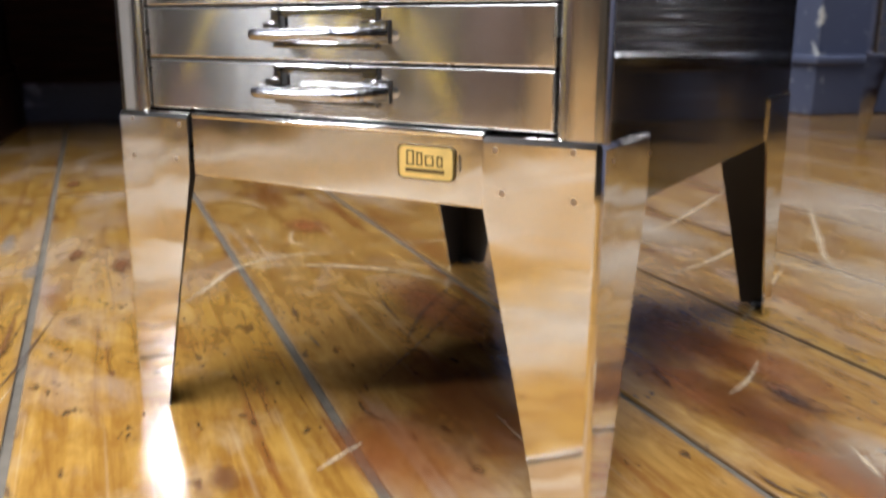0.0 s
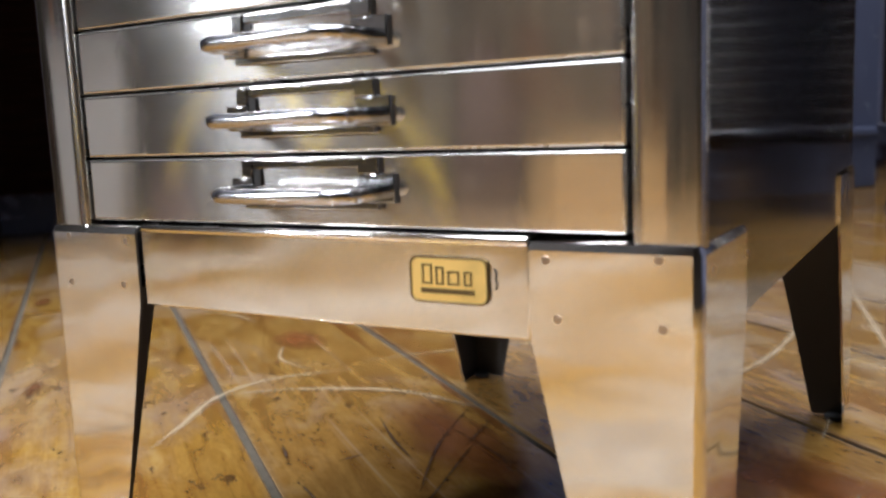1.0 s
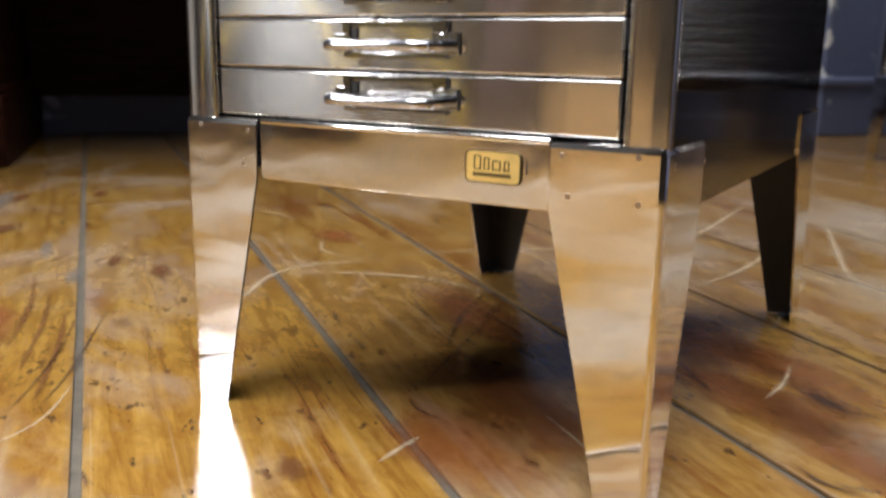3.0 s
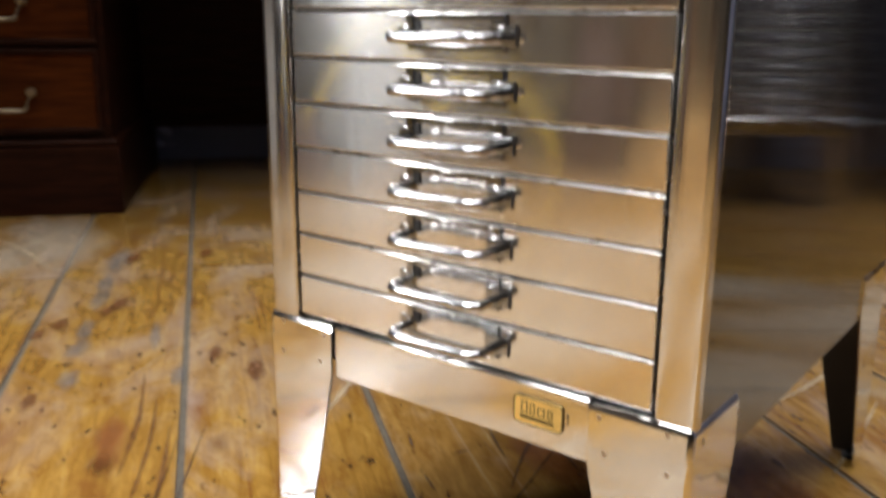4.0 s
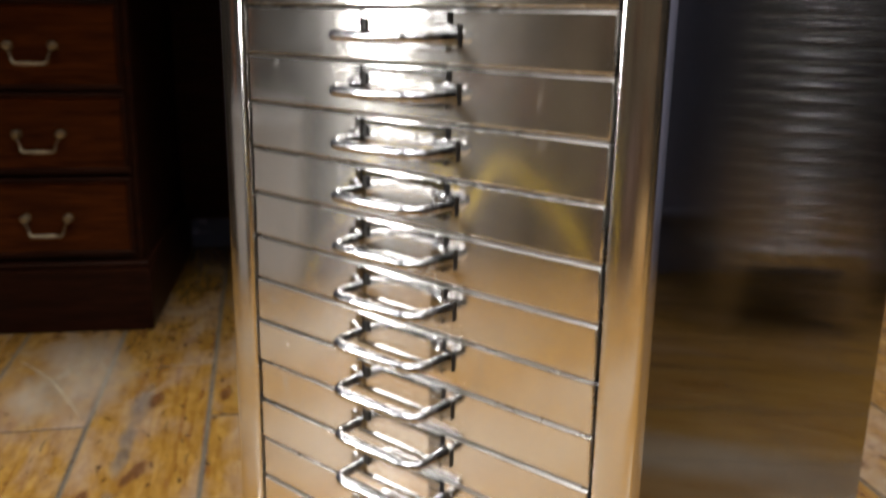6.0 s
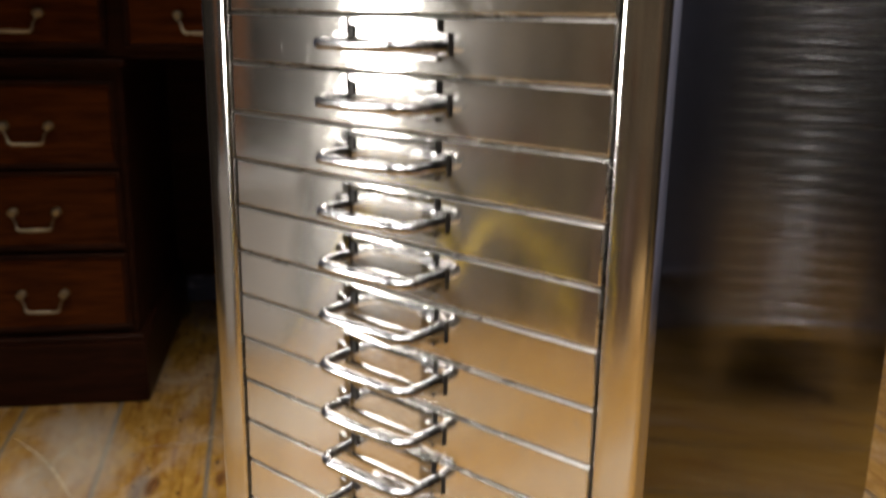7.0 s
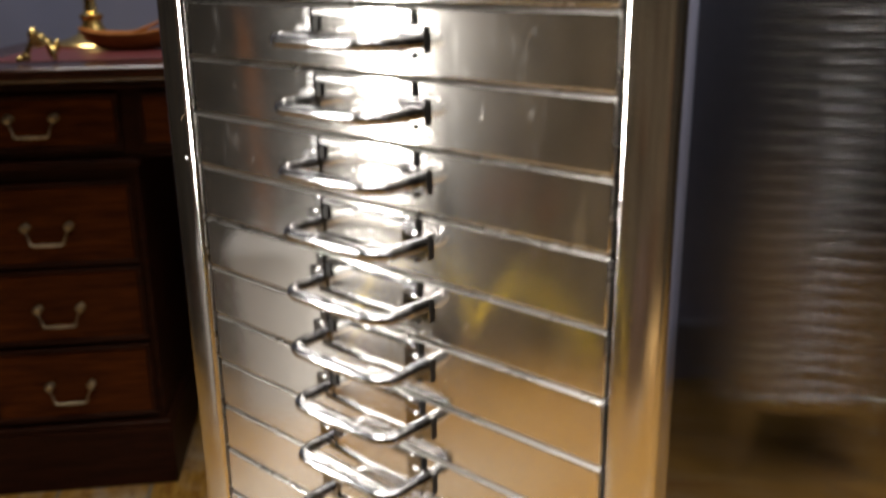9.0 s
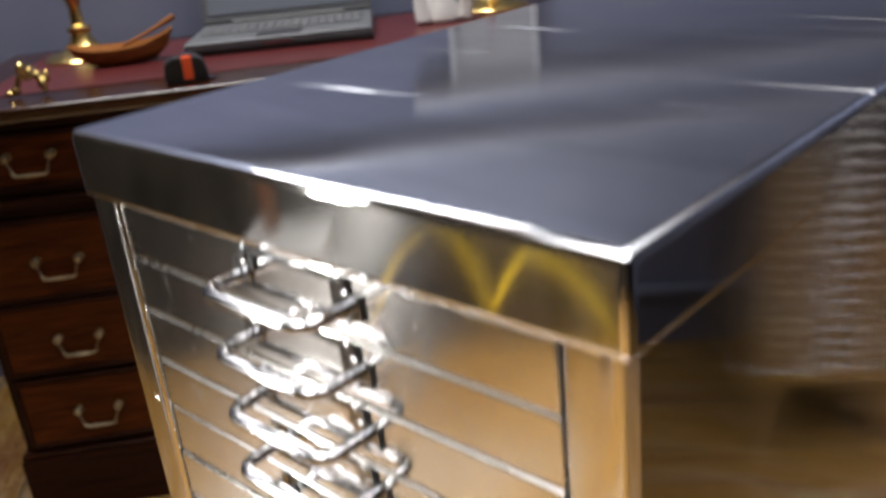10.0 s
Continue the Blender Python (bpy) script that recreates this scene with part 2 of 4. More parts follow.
def boards():
    """Old pine boards under amber varnish, worn pale and grey along the walked ways, with knots and scratches."""
    m = Mat("old_pine_boards")
    rand = m.node("ShaderNodeObjectInfo").outputs["Random"]
    at = m.coords((1, 1, 1), spread=11.0)
    long = m.coords((1.0, 13, 1), spread=11.0)
    place = m.coords(kind="Object")
    grain = m.noise(long, 5.0, 8, 0.62, 1.2)
    fine = m.noise(m.coords((3, 110, 1), spread=11.0), 4.0, 5, 0.6)
    amber = m.ramp(grain, (0.28, (0.20, 0.085, 0.014)), (0.46, (0.37, 0.19, 0.030)), (0.62, (0.44, 0.245, 0.048)), (0.80, (0.48, 0.30, 0.085)))
    amber = m.mix(m.maths("MULTIPLY", rand, 0.4), amber, (0.36, 0.20, 0.07))
    amber = m.mix(m.ramp(fine, (0.55, 0.0), (0.78, 0.45)), amber, (0.17, 0.065, 0.016))
    mottle = m.noise(m.coords((1, 2.6, 1), spread=5.0), 24.0, 6, 0.68, 0.6)
    amber = m.mix(m.ramp(mottle, (0.36, 0.0), (0.68, 0.85)), amber, (0.20, 0.082, 0.012))
    haze = m.noise(m.coords((1, 1.6, 1), spread=9.0), 11.0, 6, 0.7, 0.4)
    amber = m.mix(m.ramp(haze, (0.54, 0.0), (0.74, 0.5)), amber, (0.50, 0.34, 0.15))
    # reddish stains
    stain = m.ramp(m.noise(m.coords((1, 3.2, 1), spread=4.0), 5.5, 4, 0.55, 0.8), (0.57, 0.0), (0.72, 0.7))
    amber = m.mix(stain, amber, (0.17, 0.052, 0.013))
    # bands of dark red grain lines
    streak = m.ramp(m.noise(m.coords((1.1, 30, 1), spread=7.0), 4.0, 4, 0.6, 0.5), (0.54, 0.0), (0.64, 0.75))
    band = m.ramp(m.noise(m.coords((1, 3.5, 1), spread=13.0), 3.0, 3, 0.5), (0.50, 0.0), (0.62, 1.0))
    amber = m.mix(m.maths("MULTIPLY", streak, band), amber, (0.16, 0.045, 0.010))
    # worn, greyed wood
    spot = m.node("ShaderNodeNewGeometry").outputs["Position"]
    wide = m.noise(spot, 1.7, 4, 0.6, 0.5)
    worn = m.noise(m.coords((1, 2.0, 1), spread=3.0), 4.0, 7, 0.66, 0.7)
    worn = m.ramp(m.maths("ADD", m.maths("MULTIPLY", worn, 0.55), m.maths("MULTIPLY", wide, 0.45)), (0.51, 0.0), (0.66, 0.7))
    worn_wood = m.mix(fine, (0.36, 0.255, 0.17), (0.52, 0.41, 0.31))
    base = m.mix(worn, amber, worn_wood)
    # knots
    v = m.node("ShaderNodeTexVoronoi", Vector=m.coords((1.0, 1.9, 1), spread=17.0), Scale=4.2)
    knot = m.ramp(v.outputs["Distance"], (0.04, 0.85), (0.11, 0.0))
    base = m.mix(knot, base, (0.09, 0.028, 0.008))
    # dark specks and dents
    speck = m.ramp(m.noise(m.coords((1, 2.2, 1), spread=8.0), 42.0, 3, 0.5), (0.64, 0.0), (0.72, 0.75))
    base = m.mix(speck, base, (0.07, 0.03, 0.012))
    # grey dirt worn in along both long edges
    across = m.node("ShaderNodeSeparateXYZ", Vector=place).outputs["Y"]
    off = m.maths("ABSOLUTE", m.maths("SUBTRACT", across, 0.082), 0.0)
    ragged = m.maths("ADD", off, m.maths("MULTIPLY", m.noise(m.coords((1, 1, 1), spread=2.0), 30.0, 5, 0.65), 0.014))
    base = m.mix(m.ramp(m.maths("MULTIPLY", ragged, 10.0), (0.84, 0.0), (0.95, 0.45)), base, (0.24, 0.20, 0.15))
    # pale scratches: long thin strokes
    for turn, seed, amount in ((12, 5.0, 0.20), (-27, 9.0, 0.20), (64, 13.0, 0.2), (-62, 3.0, 0.15)):
        w = m.noise(m.coords((0.10, 9.0, 1), turn, seed), 2.0, 1.0, 0.4, 0.0)
        line = m.ramp(m.maths("ABSOLUTE", m.maths("SUBTRACT", w, 0.5), 0.0), (0.0, amount), (0.012, 0.0))
        gate = m.ramp(m.noise(m.coords((1, 1, 1), 0, seed), 3.4, 2), (0.58, 0.0), (0.68, 1.0))
        base = m.mix(m.maths("MULTIPLY", line, gate), base, (0.66, 0.56, 0.42))
    base = m.mix(1.0, base, (0.65, 0.69, 0.76), "MULTIPLY")
    m.set("Base Color", base)
    m.set("Roughness", m.maths("ADD", 0.09, m.maths("ADD", m.maths("MULTIPLY", worn, 0.16), m.maths("MULTIPLY", m.noise(at, 22.0, 5), 0.14))))
    m.set("Specular IOR Level", 1.0)
    n1 = m.bump(fine, 0.07, 0.001)
    m.bump(m.noise(m.coords((1, 5, 1), spread=6.0), 9.0, 4), 0.09, 0.003, n1)
    return m.mat


BOARD = boards()
FILL = plain("grey_joint_dirt", (0.085, 0.074, 0.058), 0.95, 0.0, 120.0, 0.8)
FILL.node_tree.nodes["Principled BSDF"].inputs["Specular IOR Level"].default_value = 0.05


def worn_mark(name, colour, amount, grain, attribute=True):
    """Thin wear on the varnish, used for painted glare and shade too: it fades out towards its rim and breaks up in the
    grain.
    """
    m = Mat(name, roughness=0.4)
    n = m.noise(m.coords(kind="Object"), grain, 6, 0.65, 0.5)
    rim = m.node("ShaderNodeAttribute")
    rim.attribute_name = "rim"
    k = m.maths("SUBTRACT", m.maths("ADD", rim.outputs["Fac"], n), 0.55)
    k = m.ramp(k, (0.0, 0.0), (0.95, amount))
    m.set("Base Color", colour)
    m.set("Alpha", k)
    return m.mat


SCRATCH = worn_mark("pale_scratch", (0.46, 0.37, 0.24), 0.55, 60.0)
STAIN = worn_mark("dark_stain", (0.10, 0.034, 0.008), 0.7, 70.0)
RED_STAIN_AND_SHADE = worn_mark("red_brown_stain_and_shade", (0.17, 0.050, 0.010), 0.62, 26.0)
# Pale wear, and the glare painted on the floor before the cabinet.
SCUFF_AND_GLARE = worn_mark("pale_wear_and_glare", (0.38, 0.33, 0.26), 0.42, 30.0)
GREY_WORN = worn_mark("blue_grey_worn_patch", (0.13, 0.125, 0.12), 0.45, 24.0)
CRACK = worn_mark("dark_crack", (0.03, 0.013, 0.006), 0.9, 80.0)

# ---------------------------------------------------------------- mesh helpers


def mesh_of(bm, name):
    """A mesh in which the flat sheets stay flat and the bends and turned faces are smooth."""
    bmesh.ops.recalc_face_normals(bm, faces=bm.faces)
    level = bm.faces.layers.int.get("round")
    bm.faces.ensure_lookup_table()
    soft = [bool(level and f[level]) or max(abs(c) for c in f.normal) < 0.9999 for f in bm.faces]
    me = bpy.data.meshes.new(name)
    bm.to_mesh(me)
    bm.free()
    me.set_sharp_from_angle(angle=radians(40))
    me.polygons.foreach_set("use_smooth", soft)
    return me


def all_round(bm):
    level = bm.faces.layers.int.get("round") or bm.faces.layers.int.new("round")
    for f in bm.faces:
        f[level] = 1
    return bm


def part(name, bm, material, parent=None, label="", at=None):
    """Links a bmesh (or a mesh) as one object under a thing or a part."""
    me = bm if isinstance(bm, bpy.types.Mesh) else mesh_of(bm, name)
    if not me.materials:
        me.materials.append(material)
    ob = new(name, me)
    if parent is not None:
        ob.parent = parent
    if at is not None:
        ob.matrix_basis = at
    if label:
        ob["label"] = label
    return ob


def thing(name, label, category, m=None, group="", kind=""):
    ob = new(name)
    ob.empty_display_size = 0.05
    if m is not None:
        ob.matrix_basis = m
    return tagged(ob, label, category, group, kind)


def box(x0, x1, y0, y1, z0, z1, bevel=0.0, segments=2, bm=None):
    own = bmesh.new()
    bmesh.ops.create_cube(own, size=1)
    for v in own.verts:
        v.co = ((x0 + x1) / 2 + v.co.x * (x1 - x0), (y0 + y1) / 2 + v.co.y * (y1 - y0), (z0 + z1) / 2 + v.co.z * (z1 - z0))
    if bevel:
        bmesh.ops.bevel(own, geom=own.edges[:], offset=bevel, segments=segments, profile=0.5, affect="EDGES")
    if bm is None:
        return own
    me = bpy.data.meshes.new("joined")
    own.to_mesh(me)
    own.free()
    bm.from_mesh(me)
    bpy.data.meshes.remove(me)
    return bm


def lathe(profile, steps=24, bm=None, centre=(0, 0, 0)):
    """A turned body from (radius, height) pairs."""
    bm = bm or bmesh.new()
    rings = []
    for r, z in profile:
        rings.append([bm.verts.new((centre[0] + r * math.cos(i * math.tau / steps), centre[1] + r * math.sin(i * math.tau / steps), centre[2] + z)) for i in range(steps)])
    for a, b in zip(rings, rings[1:]):
        for i in range(steps):
            bm.faces.new((a[i], a[(i + 1) % steps], b[(i + 1) % steps], b[i]))
    bm.faces.new(rings[0][::-1])
    bm.faces.new(rings[-1])
    return bm


def tube(points, radius, steps=10, bm=None, closed=False):
    """A round rod along points; radius may be one number or one for each point."""
    bm = bm or bmesh.new()
    pts = [Vector(p) for p in points]
    count = len(pts)
    rings, side = [], None
    for i, p in enumerate(pts):
        a = pts[(i - 1) % count] if closed or i else p
        b = pts[(i + 1) % count] if closed or i < count - 1 else p
        way = (b - a).normalized()
        if side is None:
            side = way.orthogonal().normalized()
        side = (side - way * side.dot(way)).normalized()
        up = way.cross(side)
        r = radius[i] if isinstance(radius, (list, tuple)) else radius
        rings.append([bm.verts.new(p + r * (math.cos(k * math.tau / steps) * side + math.sin(k * math.tau / steps) * up)) for k in range(steps)])
    pairs = list(zip(rings, rings[1:])) + ([(rings[-1], rings[0])] if closed else [])
    for a, b in pairs:
        for k in range(steps):
            bm.faces.new((a[k], a[(k + 1) % steps], b[(k + 1) % steps], b[k]))
    if not closed:
        bm.faces.new(rings[0][::-1])
        bm.faces.new(rings[-1])
    return all_round(bm)


def arc(cx, cy, r, a0, a1, n):
    return [(cx + r * math.cos(radians(a0 + (a1 - a0) * i / n)), cy + r * math.sin(radians(a0 + (a1 - a0) * i / n))) for i in range(n + 1)]


def prism(outline, y0, y1, bevel=0.0, bm=None):
    """An outline in x and z, given depth from y0 to y1."""
    own = bmesh.new()
    a = [own.verts.new((x, y0, z)) for x, z in outline]
    b = [own.verts.new((x, y1, z)) for x, z in outline]
    n = len(a)
    own.faces.new(a)
    own.faces.new(b[::-1])
    for i in range(n):
        own.faces.new((a[i], b[i], b[(i + 1) % n], a[(i + 1) % n]))
    bmesh.ops.recalc_face_normals(own, faces=own.faces)
    if bevel:
        bmesh.ops.bevel(own, geom=own.edges[:], offset=bevel, segments=2, profile=0.5, affect="EDGES")
    if bm is None:
        return own
    me = bpy.data.meshes.new("joined")
    own.to_mesh(me)
    own.free()
    bm.from_mesh(me)
    bpy.data.meshes.remove(me)
    return bm


# ---------------------------------------------------------------- room
# The room is turned by 49 degrees: u runs along the desk's wall, n points from that wall into the room.
ROOM = radians(49)
U = Vector((math.cos(ROOM), math.sin(ROOM), 0))
N = Vector((math.sin(ROOM), -math.cos(ROOM), 0))
WALL_DESK, WALL_RIGHT, WALL_FRONT, WALL_FAR = -1.845, 1.80, -1.66, 2.3


def room_pose(u, n, z=0.0, turn=0.0):
    p = U * u + N * n
    return pose(p.x, p.y, z, 0, 0, 49 + turn)


# in the room's own frame x is u and y is -n
room = pose(0, 0, 0, 0, 0, 49)


def wall(name, x0, x1, y0, y1, material, label):
    ob = part(name, box(x0, x1, y0, y1, -0.05, CEIL), material)
    ob.matrix_basis = room
    return tagged(ob, label, "wall", kind="structure")


wall("wall_desk", WALL_FRONT - 0.12, WALL_RIGHT + 0.12, -WALL_DESK, -WALL_DESK + 0.12, NAVY, "blue-grey painted wall behind the writing desk")
wall("wall_right", WALL_RIGHT, WALL_RIGHT + 0.12, -WALL_FAR, -WALL_DESK, NAVY, "blue-grey painted wall with worn paint")
wall("wall_front", WALL_FRONT - 0.12, WALL_FRONT, -WALL_FAR, -WALL_DESK, UMBER, "dull umber painted wall opposite the cabinet")
wall("wall_far", WALL_FRONT - 0.12, WALL_RIGHT + 0.12, -WALL_FAR - 0.12, -WALL_FAR, UMBER, "dull umber painted wall closing the room")
ceiling = part("ceiling", box(WALL_FRONT - 0.12, WALL_RIGHT + 0.12, -WALL_FAR - 0.12, -WALL_DESK + 0.12, CEIL, CEIL + 0.1), CEILING)
ceiling.matrix_basis = room
tagged(ceiling, "pale painted ceiling over the room", "ceiling", kind="structure")


def skirting(name, x0, x1, y0, y1, out):
    """A skirting board with a rounded moulding on top; out: the way it faces in the room's frame."""
    bm = box(x0, x1, y0, y1, 0, 0.125, 0.002)
    ox, oy = out
    box(x0 + min(0, ox) * 0.012, x1 + max(0, ox) * 0.012, y0 + min(0, oy) * 0.012, y1 + max(0, oy) * 0.012, 0.125, 0.15, 0.007, 3, bm)
    ob = part(name, bm, NAVY_TRIM)
    ob.matrix_basis = room
    return tagged(ob, "blue-grey painted skirting board with a moulded top", "skirting board", kind="structure")


skirting("baseboard_1", WALL_FRONT, WALL_RIGHT - 0.02, -WALL_DESK - 0.02, -WALL_DESK - 0.002, (0, -1))
skirting("baseboard_2", WALL_RIGHT - 0.02, WALL_RIGHT - 0.002, -WALL_FAR, -WALL_DESK - 0.02, (-1, 0))

# two rails along the desk's wall with paler paint above them
upper = part("upper_wall", box(WALL_FRONT, WALL_RIGHT - 0.001, -WALL_DESK - 0.006, -WALL_DESK - 0.001, 1.53, CEIL - 0.001), PALE_BLUE)
upper.matrix_basis = room
tagged(upper, "paler blue-grey painted upper part of the wall", "wall", kind="structure")
for name, z0, z1, out in (("picture_rail_1", 1.365, 1.405, 0.026), ("picture_rail_2", 1.495, 1.53, 0.022)):
    start = 0.18 if name.endswith("1") else WALL_FRONT
    bm = box(start, WALL_RIGHT - 0.001, -WALL_DESK - out, -WALL_DESK - 0.001, z0, z1, 0.008, 3)
    rail = part(name, bm, RAIL_PAINT)
    rail.matrix_basis = room
    tagged(rail, "pale painted rounded moulding along the wall", "picture rail", kind="structure")

# ceiling lights out of view, added to give the room its light
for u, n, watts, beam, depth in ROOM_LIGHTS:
    light = thing("ceiling_light", "unseen white ceiling light with a frosted panel, added to light the room", "ceiling light", room_pose(u, n, CEIL - 0.06), "ceiling lights")
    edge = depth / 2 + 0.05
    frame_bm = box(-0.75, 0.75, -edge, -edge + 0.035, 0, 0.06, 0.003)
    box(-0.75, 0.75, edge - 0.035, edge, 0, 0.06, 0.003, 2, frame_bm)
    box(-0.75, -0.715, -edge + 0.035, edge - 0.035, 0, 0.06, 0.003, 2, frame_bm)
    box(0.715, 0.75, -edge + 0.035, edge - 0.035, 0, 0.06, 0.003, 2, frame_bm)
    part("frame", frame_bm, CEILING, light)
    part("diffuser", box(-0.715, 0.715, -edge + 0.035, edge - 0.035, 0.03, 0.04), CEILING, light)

# chimney-breast pilaster on the right wall, with its plinth
PIL_U, PIL_N = 1.54, -1.49


def chipped_corner():
    """The trim paint, knocked off down to white plaster along the pilaster's outer edge."""
    m = Mat("chipped_blue_grey_paint")
    at = m.coords()
    across = m.node("ShaderNodeSeparateXYZ", Vector=at)
    du = m.maths("ABSOLUTE", m.maths("SUBTRACT", across.outputs["X"], PIL_U), 0.0)
    dn = m.maths("ABSOLUTE", m.maths("SUBTRACT", across.outputs["Y"], -PIL_N), 0.0)
    near = m.maths("ADD", m.maths("ADD", du, dn), m.maths("MULTIPLY", m.noise(at, 16.0, 6, 0.7, 0.6), 0.16))
    bare = m.ramp(near, (0.082, 1.0), (0.088, 0.0))
    specks = m.ramp(m.noise(at, 34.0, 6, 0.7, 0.8), (0.64, 0.0), (0.67, 0.8))
    big = m.noise(at, 2.5, 5, 0.6)
    base = m.mix(big, (0.060, 0.070, 0.115), (0.12, 0.135, 0.20))
    base = m.mix(specks, base, (0.34, 0.35, 0.38))
    m.set("Base Color", m.mix(bare, base, (0.62, 0.61, 0.56)))
    m.set("Roughness", m.maths("ADD", 0.28, m.maths("MULTIPLY", big, 0.25)))
    m.bump(bare, 0.25, 0.002)
    return m.mat


CHIPPED = chipped_corner()
pilaster = part("pilaster", box(PIL_U, WALL_RIGHT - 0.001, -PIL_N, -PIL_N + 0.42, 0, CEIL - 0.001, 0.004), CHIPPED)
pilaster.matrix_basis = room
tagged(pilaster, "blue-grey painted pilaster with chipped paint", "pilaster", kind="structure")
bm = box(PIL_U - 0.02, WALL_RIGHT - 0.021, -PIL_N - 0.02, -PIL_N + 0.44, 0.001, 0.125, 0.003)
box(PIL_U - 0.032, WALL_RIGHT - 0.033, -PIL_N - 0.032, -PIL_N + 0.452, 0.125, 0.15, 0.008, 3, bm)
plinth = part("pilaster_plinth", bm, CHIPPED)
plinth.matrix_basis = room
tagged(plinth, "blue-grey painted plinth with a rounded moulding", "plinth", kind="structure")

# ---------------------------------------------------------------- cabinet
HALF, LEFT, DEPTH, ZB, PITCH, COUNT = 0.1395, 0.1408, 0.379, 0.170, 0.026, 30
BODY_TOP = ZB + COUNT * PITCH + 0.002


def leg_mesh(sx, sy, flange=1.0):
    """One bent-sheet leg with its outer corner at the origin; sx, sy: the ways in which its two faces run."""
    bm = bmesh.new()
    levels = ((0.0, 0.0235, 0.026, 0.0), (0.05, 0.0340, 0.0425, 0.0), (0.10, 0.0450, 0.059, 0.0), (0.128, 0.0510, 0.0685, 0.0), (0.136, 0.0528, 0.0715, 0.0),
              (0.142, 0.0532, 0.0722, 0.0), (0.1655, 0.0532, 0.0722, 0.0), (0.1680, 0.0530, 0.0720, 0.0012), (0.1687, 0.0520, 0.0710, 0.0034))
    r, thick = 0.0030, 0.0014
    rows = []
    for z, wx, wy, inset in levels:
        wy *= flange
        ring = []
        for off in (0.0, thick):
            o = inset + off
            rr = max(r - o, 0.0006)
            path = [(wx, o), (wx * 0.5, o), (o + rr, o)]
            path += [(o + rr - rr * math.sin(radians(a)), o + rr - rr * math.cos(radians(a))) for a in (22, 45, 68)]
            path += [(o, o + rr), (o, wy * 0.5), (o, wy)]
            ring.append(path)
        loop = ring[0] + ring[1][::-1]
        rows.append([bm.verts.new((sx * x, sy * y, z)) for x, y in loop])
    half = len(rows[0]) // 2
    for a, b in zip(rows, rows[1:]):
        for i in range(len(a)):
            f = bm.faces.new((a[i], a[(i + 1) % len(a)], b[(i + 1) % len(a)], b[i]))
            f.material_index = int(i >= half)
    for row in (rows[0], rows[-1]):
        for i in range(half - 1):
            bm.faces.new((row[i], row[i + 1], row[-2 - i], row[-1 - i]))
    return bm


def rivet_bm():
    return lathe([(0.0014, 0), (0.0013, 0.0001), (0.0007, 0.00012)], 10)


def post_bm(xa, xb, y0, y1, z0, z1):
    """An upright of folded sheet whose face bows out slightly between two round corners."""
    bm, r, sag = bmesh.new(), 0.0018, 0.0003
    mid, half = (xa + xb) / 2, (xb - xa) / 2
    path = [(xa, y1)] + [(xa + r - r * math.cos(radians(a)), y0 + sag + r - r * math.sin(radians(a))) for a in (0, 22, 45, 68, 84)]
    path += [(mid + half * k, y0 + sag * k * k) for k in (-0.7, -0.5, -0.25, 0, 0.25, 0.5, 0.7)]
    path += [(xb - r + r * math.cos(radians(a)), y0 + sag + r - r * math.sin(radians(a))) for a in (84, 68, 45, 22, 0)] + [(xb, y1)]
    low, high = [bm.verts.new((x, y, z0)) for x, y in path], [bm.verts.new((x, y, z1)) for x, y in path]
    for i in range(len(path)):
        j = (i + 1) % len(path)
        bm.faces.new((low[i], low[j], high[j], high[i]))
    bm.faces.new(low[::-1])
    bm.faces.new(high)
    return all_round(bm)


def drawer_bm():
    """A drawer front: a shallow steel tray face with rolled edges."""
    w, h = 0.1163, 0.0251
    bm = bmesh.new()
    box(-w, w, 0, 0.010, 0.0004, h + 0.0004, 0.0012, 4, bm)
    for f in bm.faces:
        f.normal_update()
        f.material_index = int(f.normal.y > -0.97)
    return bm


def handle_bm():
    """The bent chrome rod: two arms out of the face and a bar across, with round corners."""
    x0, x1, y1, r = -0.0285, 0.0290, -0.0208, 0.0080
    path = [(x0, 0.001)] + [(x0, -0.004)] + arc(x0 + r, y1 + r, r, 180, 270, 6) + arc(x1 - r, y1 + r, r, 270, 360, 6) + [(x1, -0.004), (x1, 0.001)]
    return tube([(x, y, 0.0128) for x, y in path], 0.0027, 14)


def holder_bm():
    """The stamped chrome card frame behind the rod: two raised tabs, a thin rail above, two ears and a strip below."""
    bm = box(-0.0302, -0.0252, -0.0018, 0.0002, 0.0180, 0.0245, 0.0005, 2)
    box(0.0222, 0.0306, -0.0018, 0.0002, 0.0190, 0.0248, 0.0005, 2, bm)
    box(-0.0252, 0.0222, -0.0011, 0.0002, 0.0212, 0.0240, 0.0004, 2, bm)
    box(-0.0356, -0.0252, -0.0014, 0.0002, 0.0092, 0.0180, 0.0005, 2, bm)
    box(0.0222, 0.0366, -0.0016, 0.0002, 0.0092, 0.0190, 0.0005, 2, bm)
    box(-0.0302, 0.0306, -0.0013, 0.0002, 0.0066, 0.0092, 0.0005, 2, bm)
    return bm


